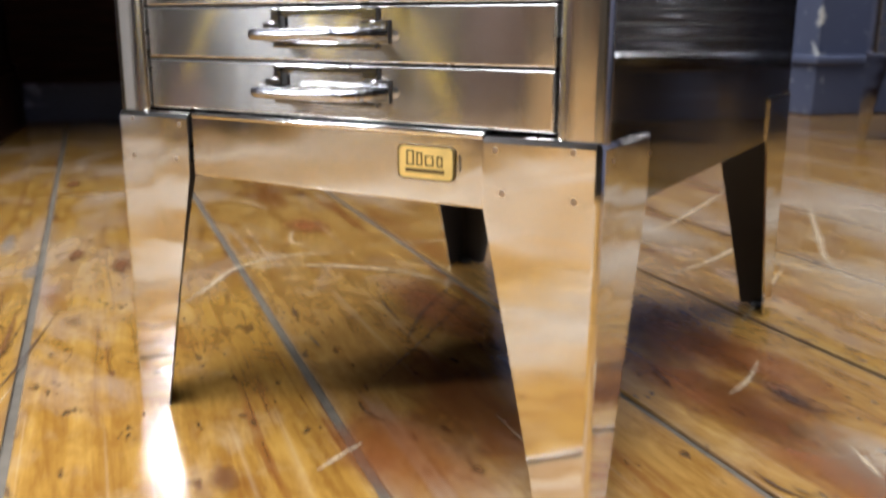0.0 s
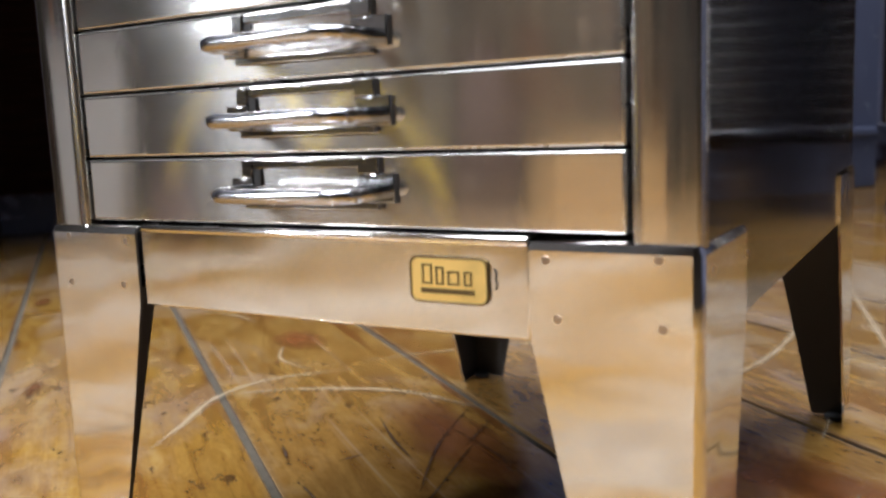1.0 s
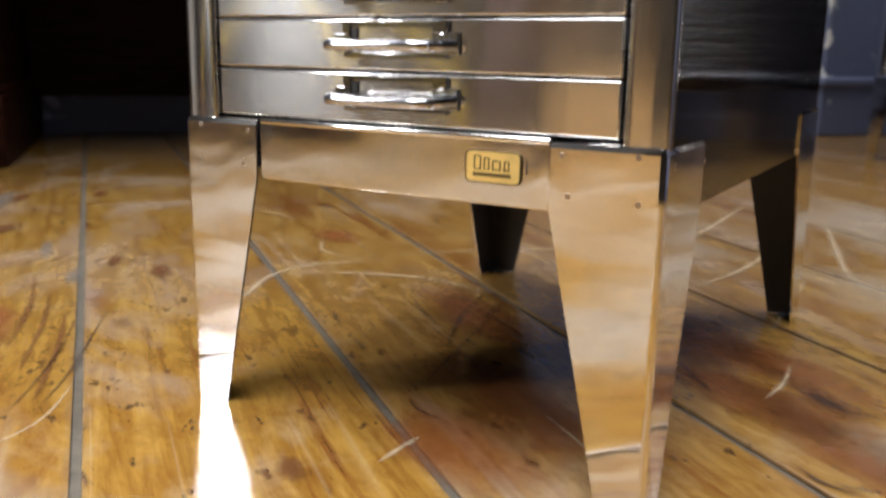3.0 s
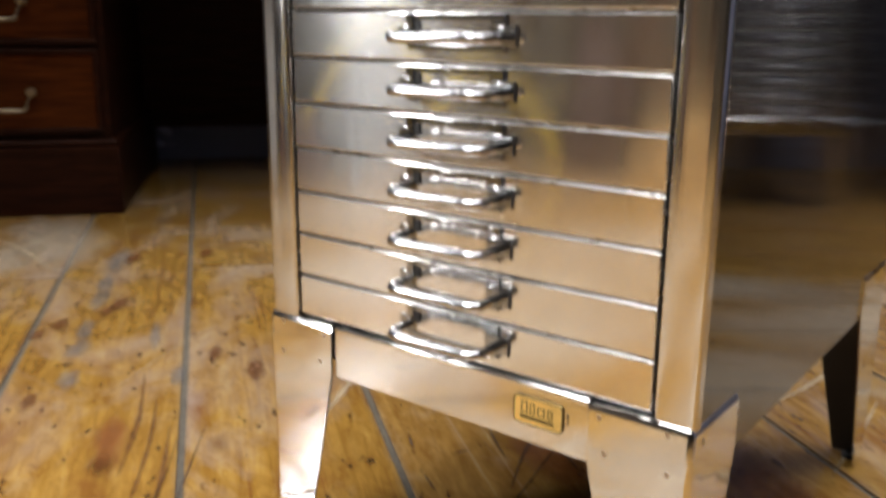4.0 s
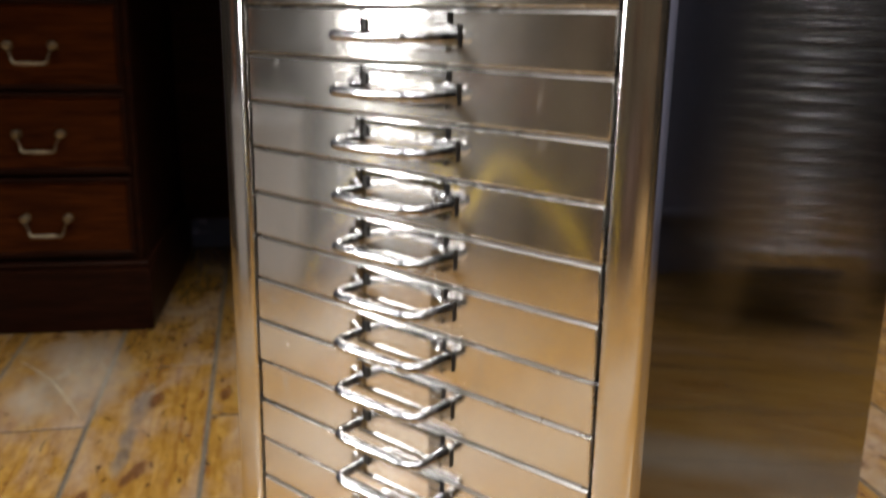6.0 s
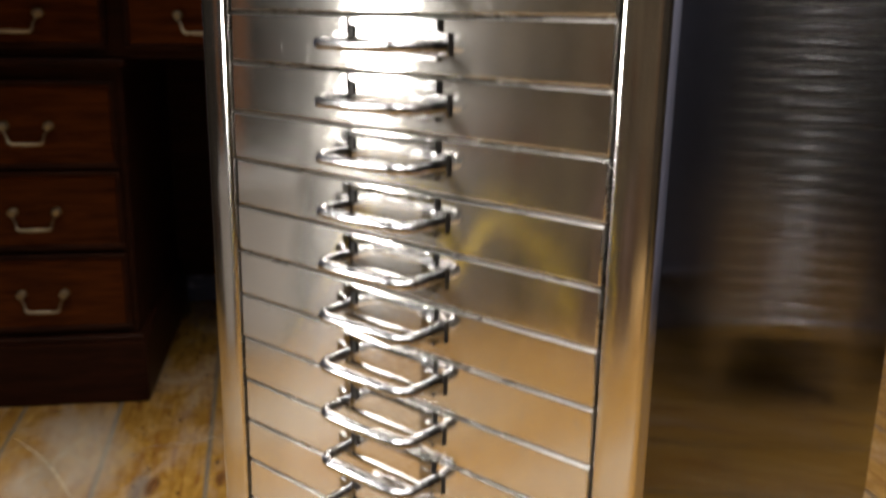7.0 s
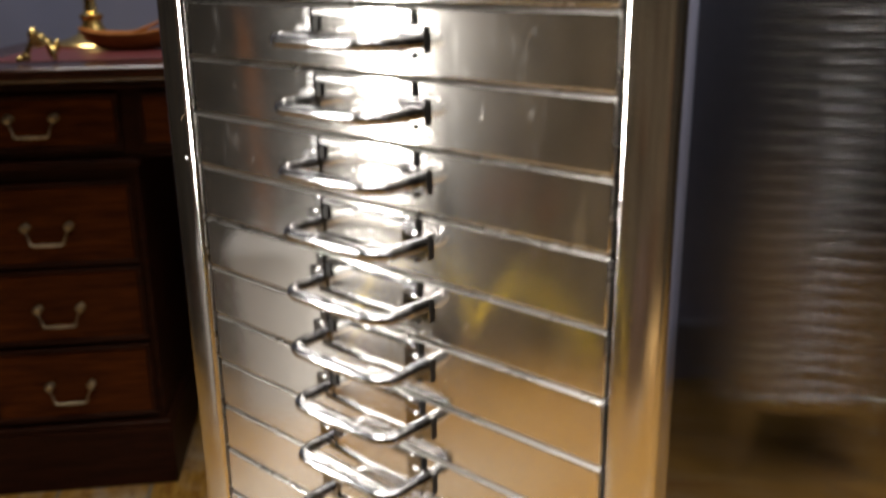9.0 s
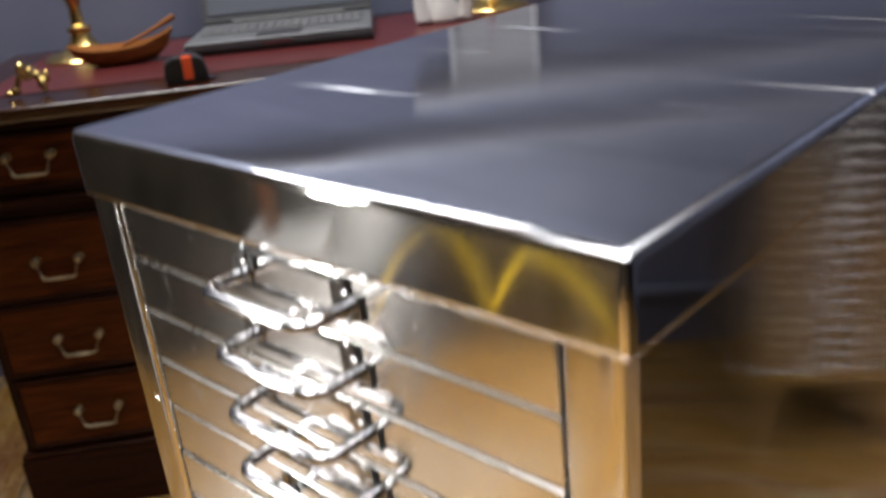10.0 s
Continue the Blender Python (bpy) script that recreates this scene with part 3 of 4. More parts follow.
def build_cabinet():
    cab = thing("drawer_cabinet", "tall narrow polished steel cabinet of thirty shallow drawers with chrome handles", "cabinet")
    # body shell
    y0, y1 = -0.0018, DEPTH - 0.002
    for s in (-1, 1):
        out = HALF if s > 0 else LEFT
        xa, xb = sorted((s * 0.1180, s * (out - 0.0008)))
        part("post", post_bm(xa, xb, y0, 0.0052, ZB - 0.006, BODY_TOP), BODY, cab)
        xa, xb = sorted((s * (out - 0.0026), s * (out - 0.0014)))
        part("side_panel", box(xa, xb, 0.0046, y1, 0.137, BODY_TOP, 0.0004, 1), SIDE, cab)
    part("back_panel", box(-HALF + 0.003, HALF - 0.003, y1 - 0.0015, y1, 0.137, BODY_TOP), BODY, cab)
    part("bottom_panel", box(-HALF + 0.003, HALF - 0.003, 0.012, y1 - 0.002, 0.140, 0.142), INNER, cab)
    # Black sheet added behind the drawers as the shade in their gaps.
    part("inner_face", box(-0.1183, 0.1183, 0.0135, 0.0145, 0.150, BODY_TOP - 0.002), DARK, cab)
    # top with folded rims
    top_bm = box(-HALF - 0.0015, HALF + 0.0025, -0.0045, DEPTH, BODY_TOP - 0.0015, 0.9815, 0.0034, 4)
    for f in top_bm.faces:
        f.normal_update()
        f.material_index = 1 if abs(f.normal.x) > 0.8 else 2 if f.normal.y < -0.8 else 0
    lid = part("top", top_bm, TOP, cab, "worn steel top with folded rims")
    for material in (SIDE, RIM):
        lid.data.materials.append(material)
    # legs
    for sx in (1, -1):
        for sy, yc in ((1, -0.0042), (-1, DEPTH + 0.001)):
            leg = part("leg", leg_mesh(-sx, sy, 0.79 if sy > 0 else 1.0), LEG, cab, at=pose(HALF if sx > 0 else -LEFT, yc, 0))
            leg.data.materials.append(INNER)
            if sx < 0 < sy:
                # this foot is bent slightly out of line so its face mirrors the lamp's glare
                for v in leg.data.vertices:
                    v.co.y += 0.044 * v.co.x * max(0.0, 1 - v.co.z / 0.137)
            part("foot_pad", lathe([(0.0058, 0.0003), (0.0058, 0.0025), (0.0045, 0.0032)], 12), RUBBER_AND_SHADE, leg, "black rubber foot", pose(-sx * 0.0085, sy * 0.0085, 0))
            if sy == 1:
                for x, z in ((0.0475, 0.1625), (0.0125, 0.1640), (0.0440, 0.1445), (0.0115, 0.1440)):
                    part("rivet", RIVET, WELD, leg, at=pose(-sx * x, 0, z, 90, 0, 0))
                for y, z in ((0.012, 0.160), (0.058, 0.158)):
                    part("rivet", RIVET, WELD, leg, at=pose(0, y, z, 90, 0, 90 * sx))
    # apron between the front legs, with the maker's plate
    apron = part("apron", box(-0.0858, 0.0858, -0.0026, -0.0012, 0.1365, 0.1690, 0.0006, 2), LEG, cab)
    part("apron_lip", box(-0.0858, 0.0858, -0.0034, 0.010, 0.1662, 0.1694, 0.0014, 3), LEG, apron)
    part("back_apron", box(-0.0858, 0.0858, DEPTH - 0.001, DEPTH + 0.0004, 0.1365, 0.1690, 0.0006, 2), LEG, cab)
    plate = part("name_plate", prism([(x, z) for cx, cz, a in ((0.0688, 0.1591, 0), (0.0458, 0.1591, 90), (0.0458, 0.1498, 180), (0.0688, 0.1498, 270))
                                      for x, z in arc(cx, cz, 0.0026, a, a + 90, 4)], -0.0036, -0.0026, 0.0002), PLATE_BRASS, apron, "small brass maker's plate")
    rim = tube([(x, -0.0036, z) for cx, cz, a in ((0.0688, 0.1591, 0), (0.0458, 0.1591, 90), (0.0458, 0.1498, 180), (0.0688, 0.1498, 270))
                for x, z in arc(cx, cz, 0.0028, a, a + 90, 4)], 0.0004, 6, closed=True)
    part("rim", rim, ENGRAVED, plate)
    # engraved marks as plain bars: outlined shapes above, a solid strip below
    marks = bmesh.new()
    for x0, x1, z0, z1 in ((0.0475, 0.0512, 0.1530, 0.1596), (0.0527, 0.0556, 0.1530, 0.1588), (0.0572, 0.0614, 0.1530, 0.1576), (0.0632, 0.0660, 0.1530, 0.1576)):
        line = 0.0005
        for a, b, c, d in ((x0, x0 + line, z0, z1), (x1 - line, x1, z0, z1), (x0, x1, z1 - line, z1), (x0, x1, z0, z0 + line)):
            box(a, b, -0.0039, -0.0035, c, d, 0, 1, marks)
    box(0.0470, 0.0668, -0.0039, -0.0035, 0.1500, 0.1516, 0, 1, marks)
    part("engraving", marks, ENGRAVED, plate)
    chip = tube([(0.0738, -0.0027, 0.1588), (0.0746, -0.0027, 0.1572), (0.0740, -0.0027, 0.1556), (0.0747, -0.0027, 0.1540), (0.0741, -0.0027, 0.1522)], 0.0004, 5)
    part("chip", chip, DARK, apron, "dark chipped scratch")
    for pts in ([(-0.1271, 0.8674), (-0.1250, 0.8700), (-0.1223, 0.8712), (-0.1190, 0.8713)], [(-0.1262, 0.8492), (-0.1230, 0.8476), (-0.1206, 0.8475), (-0.1187, 0.8480)]):
        part("scratch", tube([(x, -0.0019, z) for x, z in pts], 0.00012, 5), BODY, cab, "fine bright curved scratch")
    # drawers
    slack = random.Random(11)
    for k in range(COUNT):
        drawer = part("drawer", DRAWER_MESH, DRAWER, cab, at=pose(0, 0, ZB + k * PITCH, slack.uniform(-0.35, 0.35), 0, slack.uniform(-0.25, 0.25)))
        part("card_holder", HOLDER_MESH, DIM_CHROME, drawer, "stamped chrome card holder")
        part("handle", HANDLE_MESH, CHROME, drawer, "bent chrome rod handle")
        # black strips painted in for holder edges that mirror the dark
        part("catch", LEFT_TAB_SHADE_MESH, RUBBER_AND_SHADE, drawer, "black block standing in for the left tab's dark edge")
        part("collar", EAR_EDGE_SHADE_MESH, RUBBER_AND_SHADE, drawer)
        part("tab_edge", TAB_MESH, RUBBER_AND_SHADE, drawer)
        part("stud", DARK_DOT_MESH, RUBBER_AND_SHADE, drawer)
    return cab


RIVET = mesh_of(rivet_bm(), "rivet")
DRAWER_MESH = mesh_of(drawer_bm(), "drawer")
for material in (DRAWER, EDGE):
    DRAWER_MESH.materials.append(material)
HOLDER_MESH = mesh_of(holder_bm(), "card_holder")
# Black strips stand in for card-holder edges that mirror the dark room.
LEFT_TAB_SHADE_MESH = mesh_of(box(-0.0250, -0.0216, -0.0012, -0.0001, 0.0150, 0.0209, 0.0003, 1), "catch")
EAR_EDGE_SHADE_MESH = mesh_of(box(0.0367, 0.0370, -0.0015, -0.0001, 0.0090, 0.0190, 0.0001, 1), "collar")
TAB_MESH = mesh_of(box(0.0307, 0.0310, -0.0017, -0.0001, 0.0192, 0.0248, 0.0001, 1), "tab_edge")
DARK_DOT_MESH = mesh_of(box(0.0300, 0.0314, -0.0022, -0.0013, 0.0070, 0.0084, 0.0003, 1), "stud")
HANDLE_MESH = mesh_of(handle_bm(), "handle")
cabinet = build_cabinet()
cabinet["group"] = "steel drawer cabinets"
c2 = copy_thing(cabinet, pose(0.525, 1.325, 0, 0, 0, -41))
tagged(c2, "second polished steel drawer cabinet standing by the blue-grey wall")
c3 = copy_thing(cabinet, pose(0.156, 1.575, 0, 0, 0, -41))
tagged(c3, "third steel drawer cabinet standing beside the pilaster")

# ---------------------------------------------------------------- writing desk
DESK_Z = 0.79
desk = thing("writing_desk", "dark mahogany pedestal desk with red leather top and brass drawer handles", "desk", pose(-1.22761, 0.45500, 0, 0, 0, 49))
# local frame: x along the front, y into the desk, the drawer fronts at y = 0


def bail_handle(parent, x, z, w=0.073):
    """A brass swan-neck drop handle on two turned bolts with round roses."""
    half = w / 2
    left = [(-half, -0.016, 0.0), (-half + 0.001, -0.019, -0.007), (-half + 0.005, -0.021, -0.014), (-half + 0.007, -0.022, -0.021), (-half + 0.008, -0.023, -0.0265),
            (-half + 0.013, -0.0235, -0.0300), (-half + 0.020, -0.0235, -0.0302), (-0.006, -0.0235, -0.0302)]
    path = left + [(-a, b, c) for a, b, c in left[::-1]]
    thick = [0.0014, 0.0014, 0.0014, 0.0016, 0.0026, 0.0030, 0.0027, 0.0034]
    h = part("drop_handle", tube([(x + a, b, z + c) for a, b, c in path], thick + thick[::-1], 10), AGED_BRASS, parent, "aged brass drop handle")
    for s in (-1, 1):
        part("bolt", BOLT_MESH, AGED_BRASS, h, "", pose(x + s * half, 0.0, z, 90, 0, 0))


BOLT_MESH = mesh_of(lathe([(0.0135, 0), (0.0138, 0.0015), (0.0115, 0.0032), (0.0060, 0.0042), (0.0045, 0.010), (0.0060, 0.012), (0.0078, 0.0150), (0.0078, 0.0180), (0.0055, 0.0212), (0.0015, 0.0222)], 18), "bolt")


def desk_drawer(x0, x1, z0, z1, material):
    d = part("drawer", box(x0, x1, -0.004, 0.016, z0, z1, 0.002), material, desk)
    bm = box(x0 - 0.004, x1 + 0.004, -0.0085, -0.001, z0 - 0.004, z0 + 0.005, 0.003, 3)
    box(x0 - 0.004, x1 + 0.004, -0.0085, -0.001, z1 - 0.005, z1 + 0.004, 0.003, 3, bm)
    box(x0 - 0.004, x0 + 0.005, -0.0085, -0.001, z0 + 0.005, z1 - 0.005, 0.003, 3, bm)
    box(x1 - 0.005, x1 + 0.004, -0.0085, -0.001, z0 + 0.005, z1 - 0.005, 0.003, 3, bm)
    part("moulding", bm, WOOD_DARK, d)
    return d


PX0, PX1 = -0.205, 0.110
for px0, px1 in ((PX0, PX1), (PX0 + 0.86, PX1 + 0.86)):
    mid = (PX0 + 0.105) / 2 + (px0 - PX0)
    ped = part("pedestal", box(px0, px1, 0.004, 0.56, 0.12, 0.628, 0.003), WOOD_DARK, desk)
    part("pedestal_plinth", box(px0 - 0.012, px1 + 0.012, -0.013, 0.575, 0.0005, 0.120, 0.003), WOOD_DARK, ped)
    part("plinth_moulding", box(px0 - 0.010, px1 + 0.010, -0.011, 0.572, 0.120, 0.133, 0.006, 3), WOOD_DARK, ped)
    part("pedestal_moulding", box(px0 - 0.008, px1 + 0.008, -0.012, 0.57, 0.618, 0.632, 0.005, 3), WOOD_DARK, ped)
    for z0, z1 in ((0.148, 0.284), (0.300, 0.434), (0.446, 0.590)):
        d = desk_drawer(px0 + 0.018, px1 - 0.016, z0, z1, WOOD)
        bail_handle(d, mid + 0.0, (z0 + z1) / 2 + 0.000)
part("modesty_panel", box(PX1, PX0 + 0.86, 0.520, 0.535, 0.090, 0.632), WOOD_DARK, desk)
# frieze with its three drawers
part("frieze", box(PX0 - 0.002, PX1 + 0.862, 0.004, 0.58, 0.632, 0.762, 0.003), WOOD_DARK, desk)
for x0, x1 in ((PX0 + 0.018, 0.088), (0.126, 0.640), (PX0 + 0.878, PX1 + 0.844)):
    d = desk_drawer(x0, x1, 0.652, 0.742, WOOD)
    for hx in ([-0.050] if x0 < 0 else [0.249, 0.520] if x0 < 0.5 else [0.81]):
        bail_handle(d, hx, 0.706)
top = part("desk_top", box(PX0 - 0.032, PX1 + 0.892, -0.030, 0.600, 0.764, DESK_Z, 0.007, 4), POLISHED, desk)
part("top_moulding", box(PX0 - 0.022, PX1 + 0.882, -0.018, 0.590, 0.752, 0.765, 0.004, 3), WOOD_DARK, top)
part("leather", box(PX0 + 0.06, PX1 + 0.80, 0.085, 0.54, DESK_Z - 0.002, DESK_Z + 0.0015, 0.0008), LEATHER, top, "red leather writing surface")


# ---------------------------------------------------------------- things on the desk
def on_desk(x, y, z, turn=0):
    return Matrix(desk.matrix_basis) @ pose(x, y, z, 0, 0, turn)


GREY_PLASTIC = plain("grey_plastic", (0.105, 0.11, 0.118), 0.4, 0.0, 120.0)
BLACK_PLASTIC = plain("black_plastic", (0.015, 0.015, 0.016), 0.35)
ORANGE = plain("orange_plastic", (0.75, 0.09, 0.02), 0.35)
# The wall's reflection is put into the screen's pale blue-grey colour.
SCREEN = Mat("laptop_screen", base_color=(0.15, 0.165, 0.20), roughness=0.3).mat
KEY_GREY = plain("key_grey", (0.085, 0.088, 0.095), 0.5)
CERAMIC = plain("white_ceramic", (0.78, 0.77, 0.74), 0.2, 0.0, 20.0, 0.06, 0.0)
YELLOW = plain("yellow_cable", (0.80, 0.56, 0.015), 0.4, 0.0, 60.0, 0.12)
GREY_BOX = plain("pale_grey_plastic", (0.33, 0.325, 0.32), 0.45, 0.0, 30.0, 0.1)
MAROON = plain("maroon_cloth", (0.080, 0.034, 0.028), 0.8, 0.0, 200.0, 0.3, 0.2)


def candlestick(at, height):
    c = thing("candlestick", "polished brass candlestick with a wide round foot on the desk", "candlestick", at, "brass candlesticks")
    k = height
    part("base", lathe([(0.080, 0), (0.081, 0.005), (0.075, 0.011), (0.056, 0.016), (0.034, 0.024), (0.024, 0.038), (0.019, 0.052)], 36), BRASS, c)
    part("stem", lathe([(0.019, 0.052), (0.024, 0.058), (0.024, 0.064), (0.014, 0.070), (0.011, 0.10), (0.016, 0.12), (0.022, 0.13), (0.016, 0.14), (0.010, k - 0.06), (0.014, k - 0.045)], 24), BRASS, c)
    part("cup", lathe([(0.014, k - 0.045), (0.022, k - 0.038), (0.020, k - 0.01), (0.028, k - 0.004), (0.028, k), (0.012, k), (0.012, k - 0.03)], 24), BRASS, c)
    return c


candlestick(on_desk(-0.039, 0.427, DESK_Z), 0.26)
candlestick(on_desk(0.828, 0.482, DESK_Z), 0.26)

candle = part("candle", lathe([(0.0118, 0.0), (0.0118, 0.128), (0.008, 0.134), (0.002, 0.135), (0.0012, 0.145)], 20), plain("red_wax", (0.20, 0.015, 0.018), 0.4))
candle.matrix_basis = on_desk(0.828, 0.482, DESK_Z + 0.2605)
tagged(candle, "dark red candle standing in the brass candlestick", "candle")

# pale print hung on the wall behind the desk
picture = thing("framed_print", "pale framed print hanging on the blue-grey wall", "picture", room @ pose(0.385, -WALL_DESK - 0.012, 1.02) @ Matrix.Diagonal((0.9, 1, 1, 1)))
part("print", box(-0.105, 0.105, -0.002, 0.004, 0.015, 0.325), PRINT, picture)
frame_bm = box(-0.12, 0.12, -0.008, 0.010, 0.0, 0.018, 0.003)
box(-0.12, 0.12, -0.008, 0.010, 0.322, 0.340, 0.003, 2, frame_bm)
box(-0.12, -0.103, -0.008, 0.010, 0.018, 0.322, 0.003, 2, frame_bm)
box(0.103, 0.12, -0.008, 0.010, 0.018, 0.322, 0.003, 2, frame_bm)
part("frame", frame_bm, PRINT, picture)

# carved boat-shaped bowl with a spoon lying in it
bowl = thing("carved_bowl", "boat-shaped carved wooden bowl with a long spoon in it", "bowl", on_desk(0.062, 0.296, DESK_Z + 0.001, 2) @ Matrix.Diagonal((0.84, 0.84, 0.84, 1)))
bm = bmesh.new()
rings = []
for w, h, up in ((0.35, 0.0, 0.0), (0.62, 0.004, 0.0), (0.88, 0.020, 0.004), (1.0, 0.038, 0.010), (0.97, 0.041, 0.010), (0.84, 0.026, 0.004), (0.55, 0.012, 0.0), (0.2, 0.009, 0.0)):
    ring = []
    for i in range(32):
        a = i * math.tau / 32
        x, y = math.cos(a), math.sin(a)
        tip = abs(x) ** 3
        ring.append(bm.verts.new((0.115 * w * x * (1 + 0.10 * max(x, 0) ** 4), 0.055 * w * y * (1 - 0.35 * tip), h + up * 2.0 * tip * (1.5 if x > 0 else 0.7))))
    rings.append(ring)
for a, b in zip(rings, rings[1:]):
    for i in range(32):
        bm.faces.new((a[i], a[(i + 1) % 32], b[(i + 1) % 32], b[i]))
bm.faces.new(rings[0][::-1])
bm.faces.new(rings[-1])
part("bowl", bm, BOWL_WOOD, bowl)
part("spoon", tube([(-0.05, 0.0, 0.022), (-0.02, 0.004, 0.030), (0.02, 0.010, 0.043), (0.07, 0.016, 0.062), (0.11, 0.022, 0.080), (0.132, 0.025, 0.090)],
                   [0.010, 0.007, 0.004, 0.004, 0.006, 0.0075], 12), BOWL_WOOD, bowl, "carved wooden spoon")
nuts = bmesh.new()
for i in range(9):
    m = pose(-0.055 + 0.013 * i, 0.016 * math.sin(i * 2.3), 0.026 + 0.004 * math.sin(i * 1.7), 0, 0, 40 * i) @ Matrix.Diagonal((1.3, 1, 0.9, 1))
    bmesh.ops.create_uvsphere(nuts, u_segments=10, v_segments=7, radius=0.010, matrix=m)
part("nuts", all_round(nuts), BOWL_WOOD, bowl)

# little brass figure on a dark block
toy = bmesh.new()
for x, y, z, r, sx, sz in ((0, 0, 0.030, 0.012, 1.3, 0.9), (-0.004, -0.010, 0.038, 0.009, 1, 1), (-0.022, -0.006, 0.008, 0.007, 1.2, 0.9), (0.024, -0.004, 0.012, 0.008, 0.8, 1.3),
                           (0.016, 0.008, 0.018, 0.009, 0.8, 1.5), (-0.032, -0.010, 0.005, 0.005, 1.4, 0.8), (0.030, 0.004, 0.022, 0.006, 0.7, 1.5)):
    bmesh.ops.create_uvsphere(toy, u_segments=14, v_segments=9, radius=r, matrix=Matrix.Translation((x, y, z)) @ Matrix.Diagonal((sx, 1, sz, 1)))
tube([(-0.022, -0.006, 0.008), (-0.012, -0.004, 0.026), (0, 0, 0.030)], 0.005, 8, toy)
tube([(0.024, -0.004, 0.012), (0.016, -0.002, 0.026), (0, 0, 0.030)], 0.005, 8, toy)
toy = part("brass_figurine", all_round(toy), BRASS)
toy.matrix_basis = on_desk(-0.044, 0.070, DESK_Z + 0.001) @ Matrix.Diagonal((1.0, 1.2, 1.25, 1))
fuse = toy.modifiers.new("fuse", "REMESH")
fuse.mode, fuse.voxel_size, fuse.use_smooth_shade = "VOXEL", 0.0016, True
tagged(toy, "small polished brass figurine on the desk", "figurine")

# tape measure
tape = thing("tape_measure", "black tape measure with an orange band on the desk's edge", "tape measure", on_desk(0.225, 0.030, DESK_Z + 0.0005, 8))
part("case", prism([(-0.036, 0.001), (0.034, 0.001), (0.036, 0.012), (0.030, 0.034), (0.018, 0.043), (-0.020, 0.043), (-0.034, 0.034), (-0.037, 0.014)], -0.019, 0.019, 0.003), BLACK_PLASTIC, tape)
part("band", box(-0.006, 0.012, -0.0202, 0.0202, 0.004, 0.0435, 0.003), ORANGE, tape, "orange plastic band")
part("clip", box(-0.004, 0.016, -0.012, 0.012, 0.0435, 0.0465, 0.001), CHROME, tape)
part("tape_end", box(0.035, 0.045, -0.010, 0.010, 0.001, 0.003, 0.0005), CHROME, tape)

# open laptop
lap = thing("laptop", "open dark grey laptop on the red leather", "laptop", on_desk(0.375, 0.375, DESK_Z + 0.0015, -3))
base = part("base", box(-0.182, 0.182, -0.125, 0.125, 0.004, 0.026, 0.005, 3), GREY_PLASTIC, lap)
part("underside", box(-0.1835, 0.1835, -0.1265, 0.1265, 0.0, 0.013, 0.003), BLACK_PLASTIC, base)
part("touchpad", box(-0.045, 0.045, -0.112, -0.058, 0.0258, 0.0266, 0.0003), BLACK_PLASTIC, base)
part("latch", box(-0.028, 0.028, -0.1262, -0.1245, 0.012, 0.017, 0.0004), CHROME, base)
key_mesh = mesh_of(box(-0.0078, 0.0078, -0.0070, 0.0070, 0.0, 0.003, 0.0012, 1), "key")
keyboard = part("keyboard", box(-0.165, 0.165, -0.040, 0.070, 0.0255, 0.0264, 0.0003), KEY_GREY, base)
for r in range(6):
    for c in range(18):
        part("key", key_mesh, KEY_GREY, keyboard, at=pose(-0.153 + c * 0.018, -0.031 + r * 0.0185, 0.0264))
part("hinge", tube([(-0.12, 0.122, 0.026), (0.12, 0.122, 0.026)], 0.008, 12), BLACK_PLASTIC, base)
lid = part("lid", box(-0.182, 0.182, 0.0, 0.012, 0.0, 0.250, 0.004, 3), GREY_PLASTIC, lap, at=pose(0, 0.120, 0.028, -14, 0, 0))
part("screen", box(-0.168, 0.168, -0.0015, 0.001, 0.018, 0.238), SCREEN, lid)

# white ceramic figure
fig = lathe([(0.034, 0.0), (0.040, 0.006), (0.036, 0.03), (0.026, 0.06), (0.030, 0.10), (0.042, 0.14), (0.038, 0.19), (0.020, 0.215), (0.026, 0.24), (0.022, 0.27), (0.006, 0.282)], 28)
tube([(0.030, 0, 0.17), (0.055, -0.01, 0.14), (0.052, -0.02, 0.06), (0.046, -0.02, 0.004)], [0.014, 0.014, 0.013, 0.016], 12, fig)
tube([(-0.030, 0, 0.17), (-0.052, -0.01, 0.14), (-0.045, -0.02, 0.06), (-0.040, -0.025, 0.004)], [0.014, 0.014, 0.013, 0.016], 12, fig)
fig = part("ceramic_figurine", all_round(fig), CERAMIC)
fig.matrix_basis = on_desk(0.700, 0.372, DESK_Z + 0.001)
fuse = fig.modifiers.new("fuse", "REMESH")
fuse.mode, fuse.voxel_size, fuse.use_smooth_shade = "VOXEL", 0.004, True
tagged(fig, "glossy white ceramic figurine standing on the desk", "figurine")

# ---------------------------------------------------------------- what stands opposite the cabinet
# Unseen housing and stand, made up to carry the strip lamp.
softbox = thing("softbox", "unseen tall strip lamp with an assumed black housing and stand, facing the cabinet", "lamp", pose(STAND.x, STAND.y, 0, 0, 0, -43.5))
tilt = math.degrees(math.atan2(STAND.z - 0.86, 1.23))
part("housing", box(-0.12, 0.12, -0.11, -0.012, -0.60, 0.60, 0.02, 3), BLACK_PLASTIC, softbox, at=pose(0, 0, STAND.z, -tilt, 0, 0))
part("stand_pole", tube([(0, -0.30, 0.10), (0, -0.30, STAND.z)], 0.010, 12), BLACK_PLASTIC, softbox)
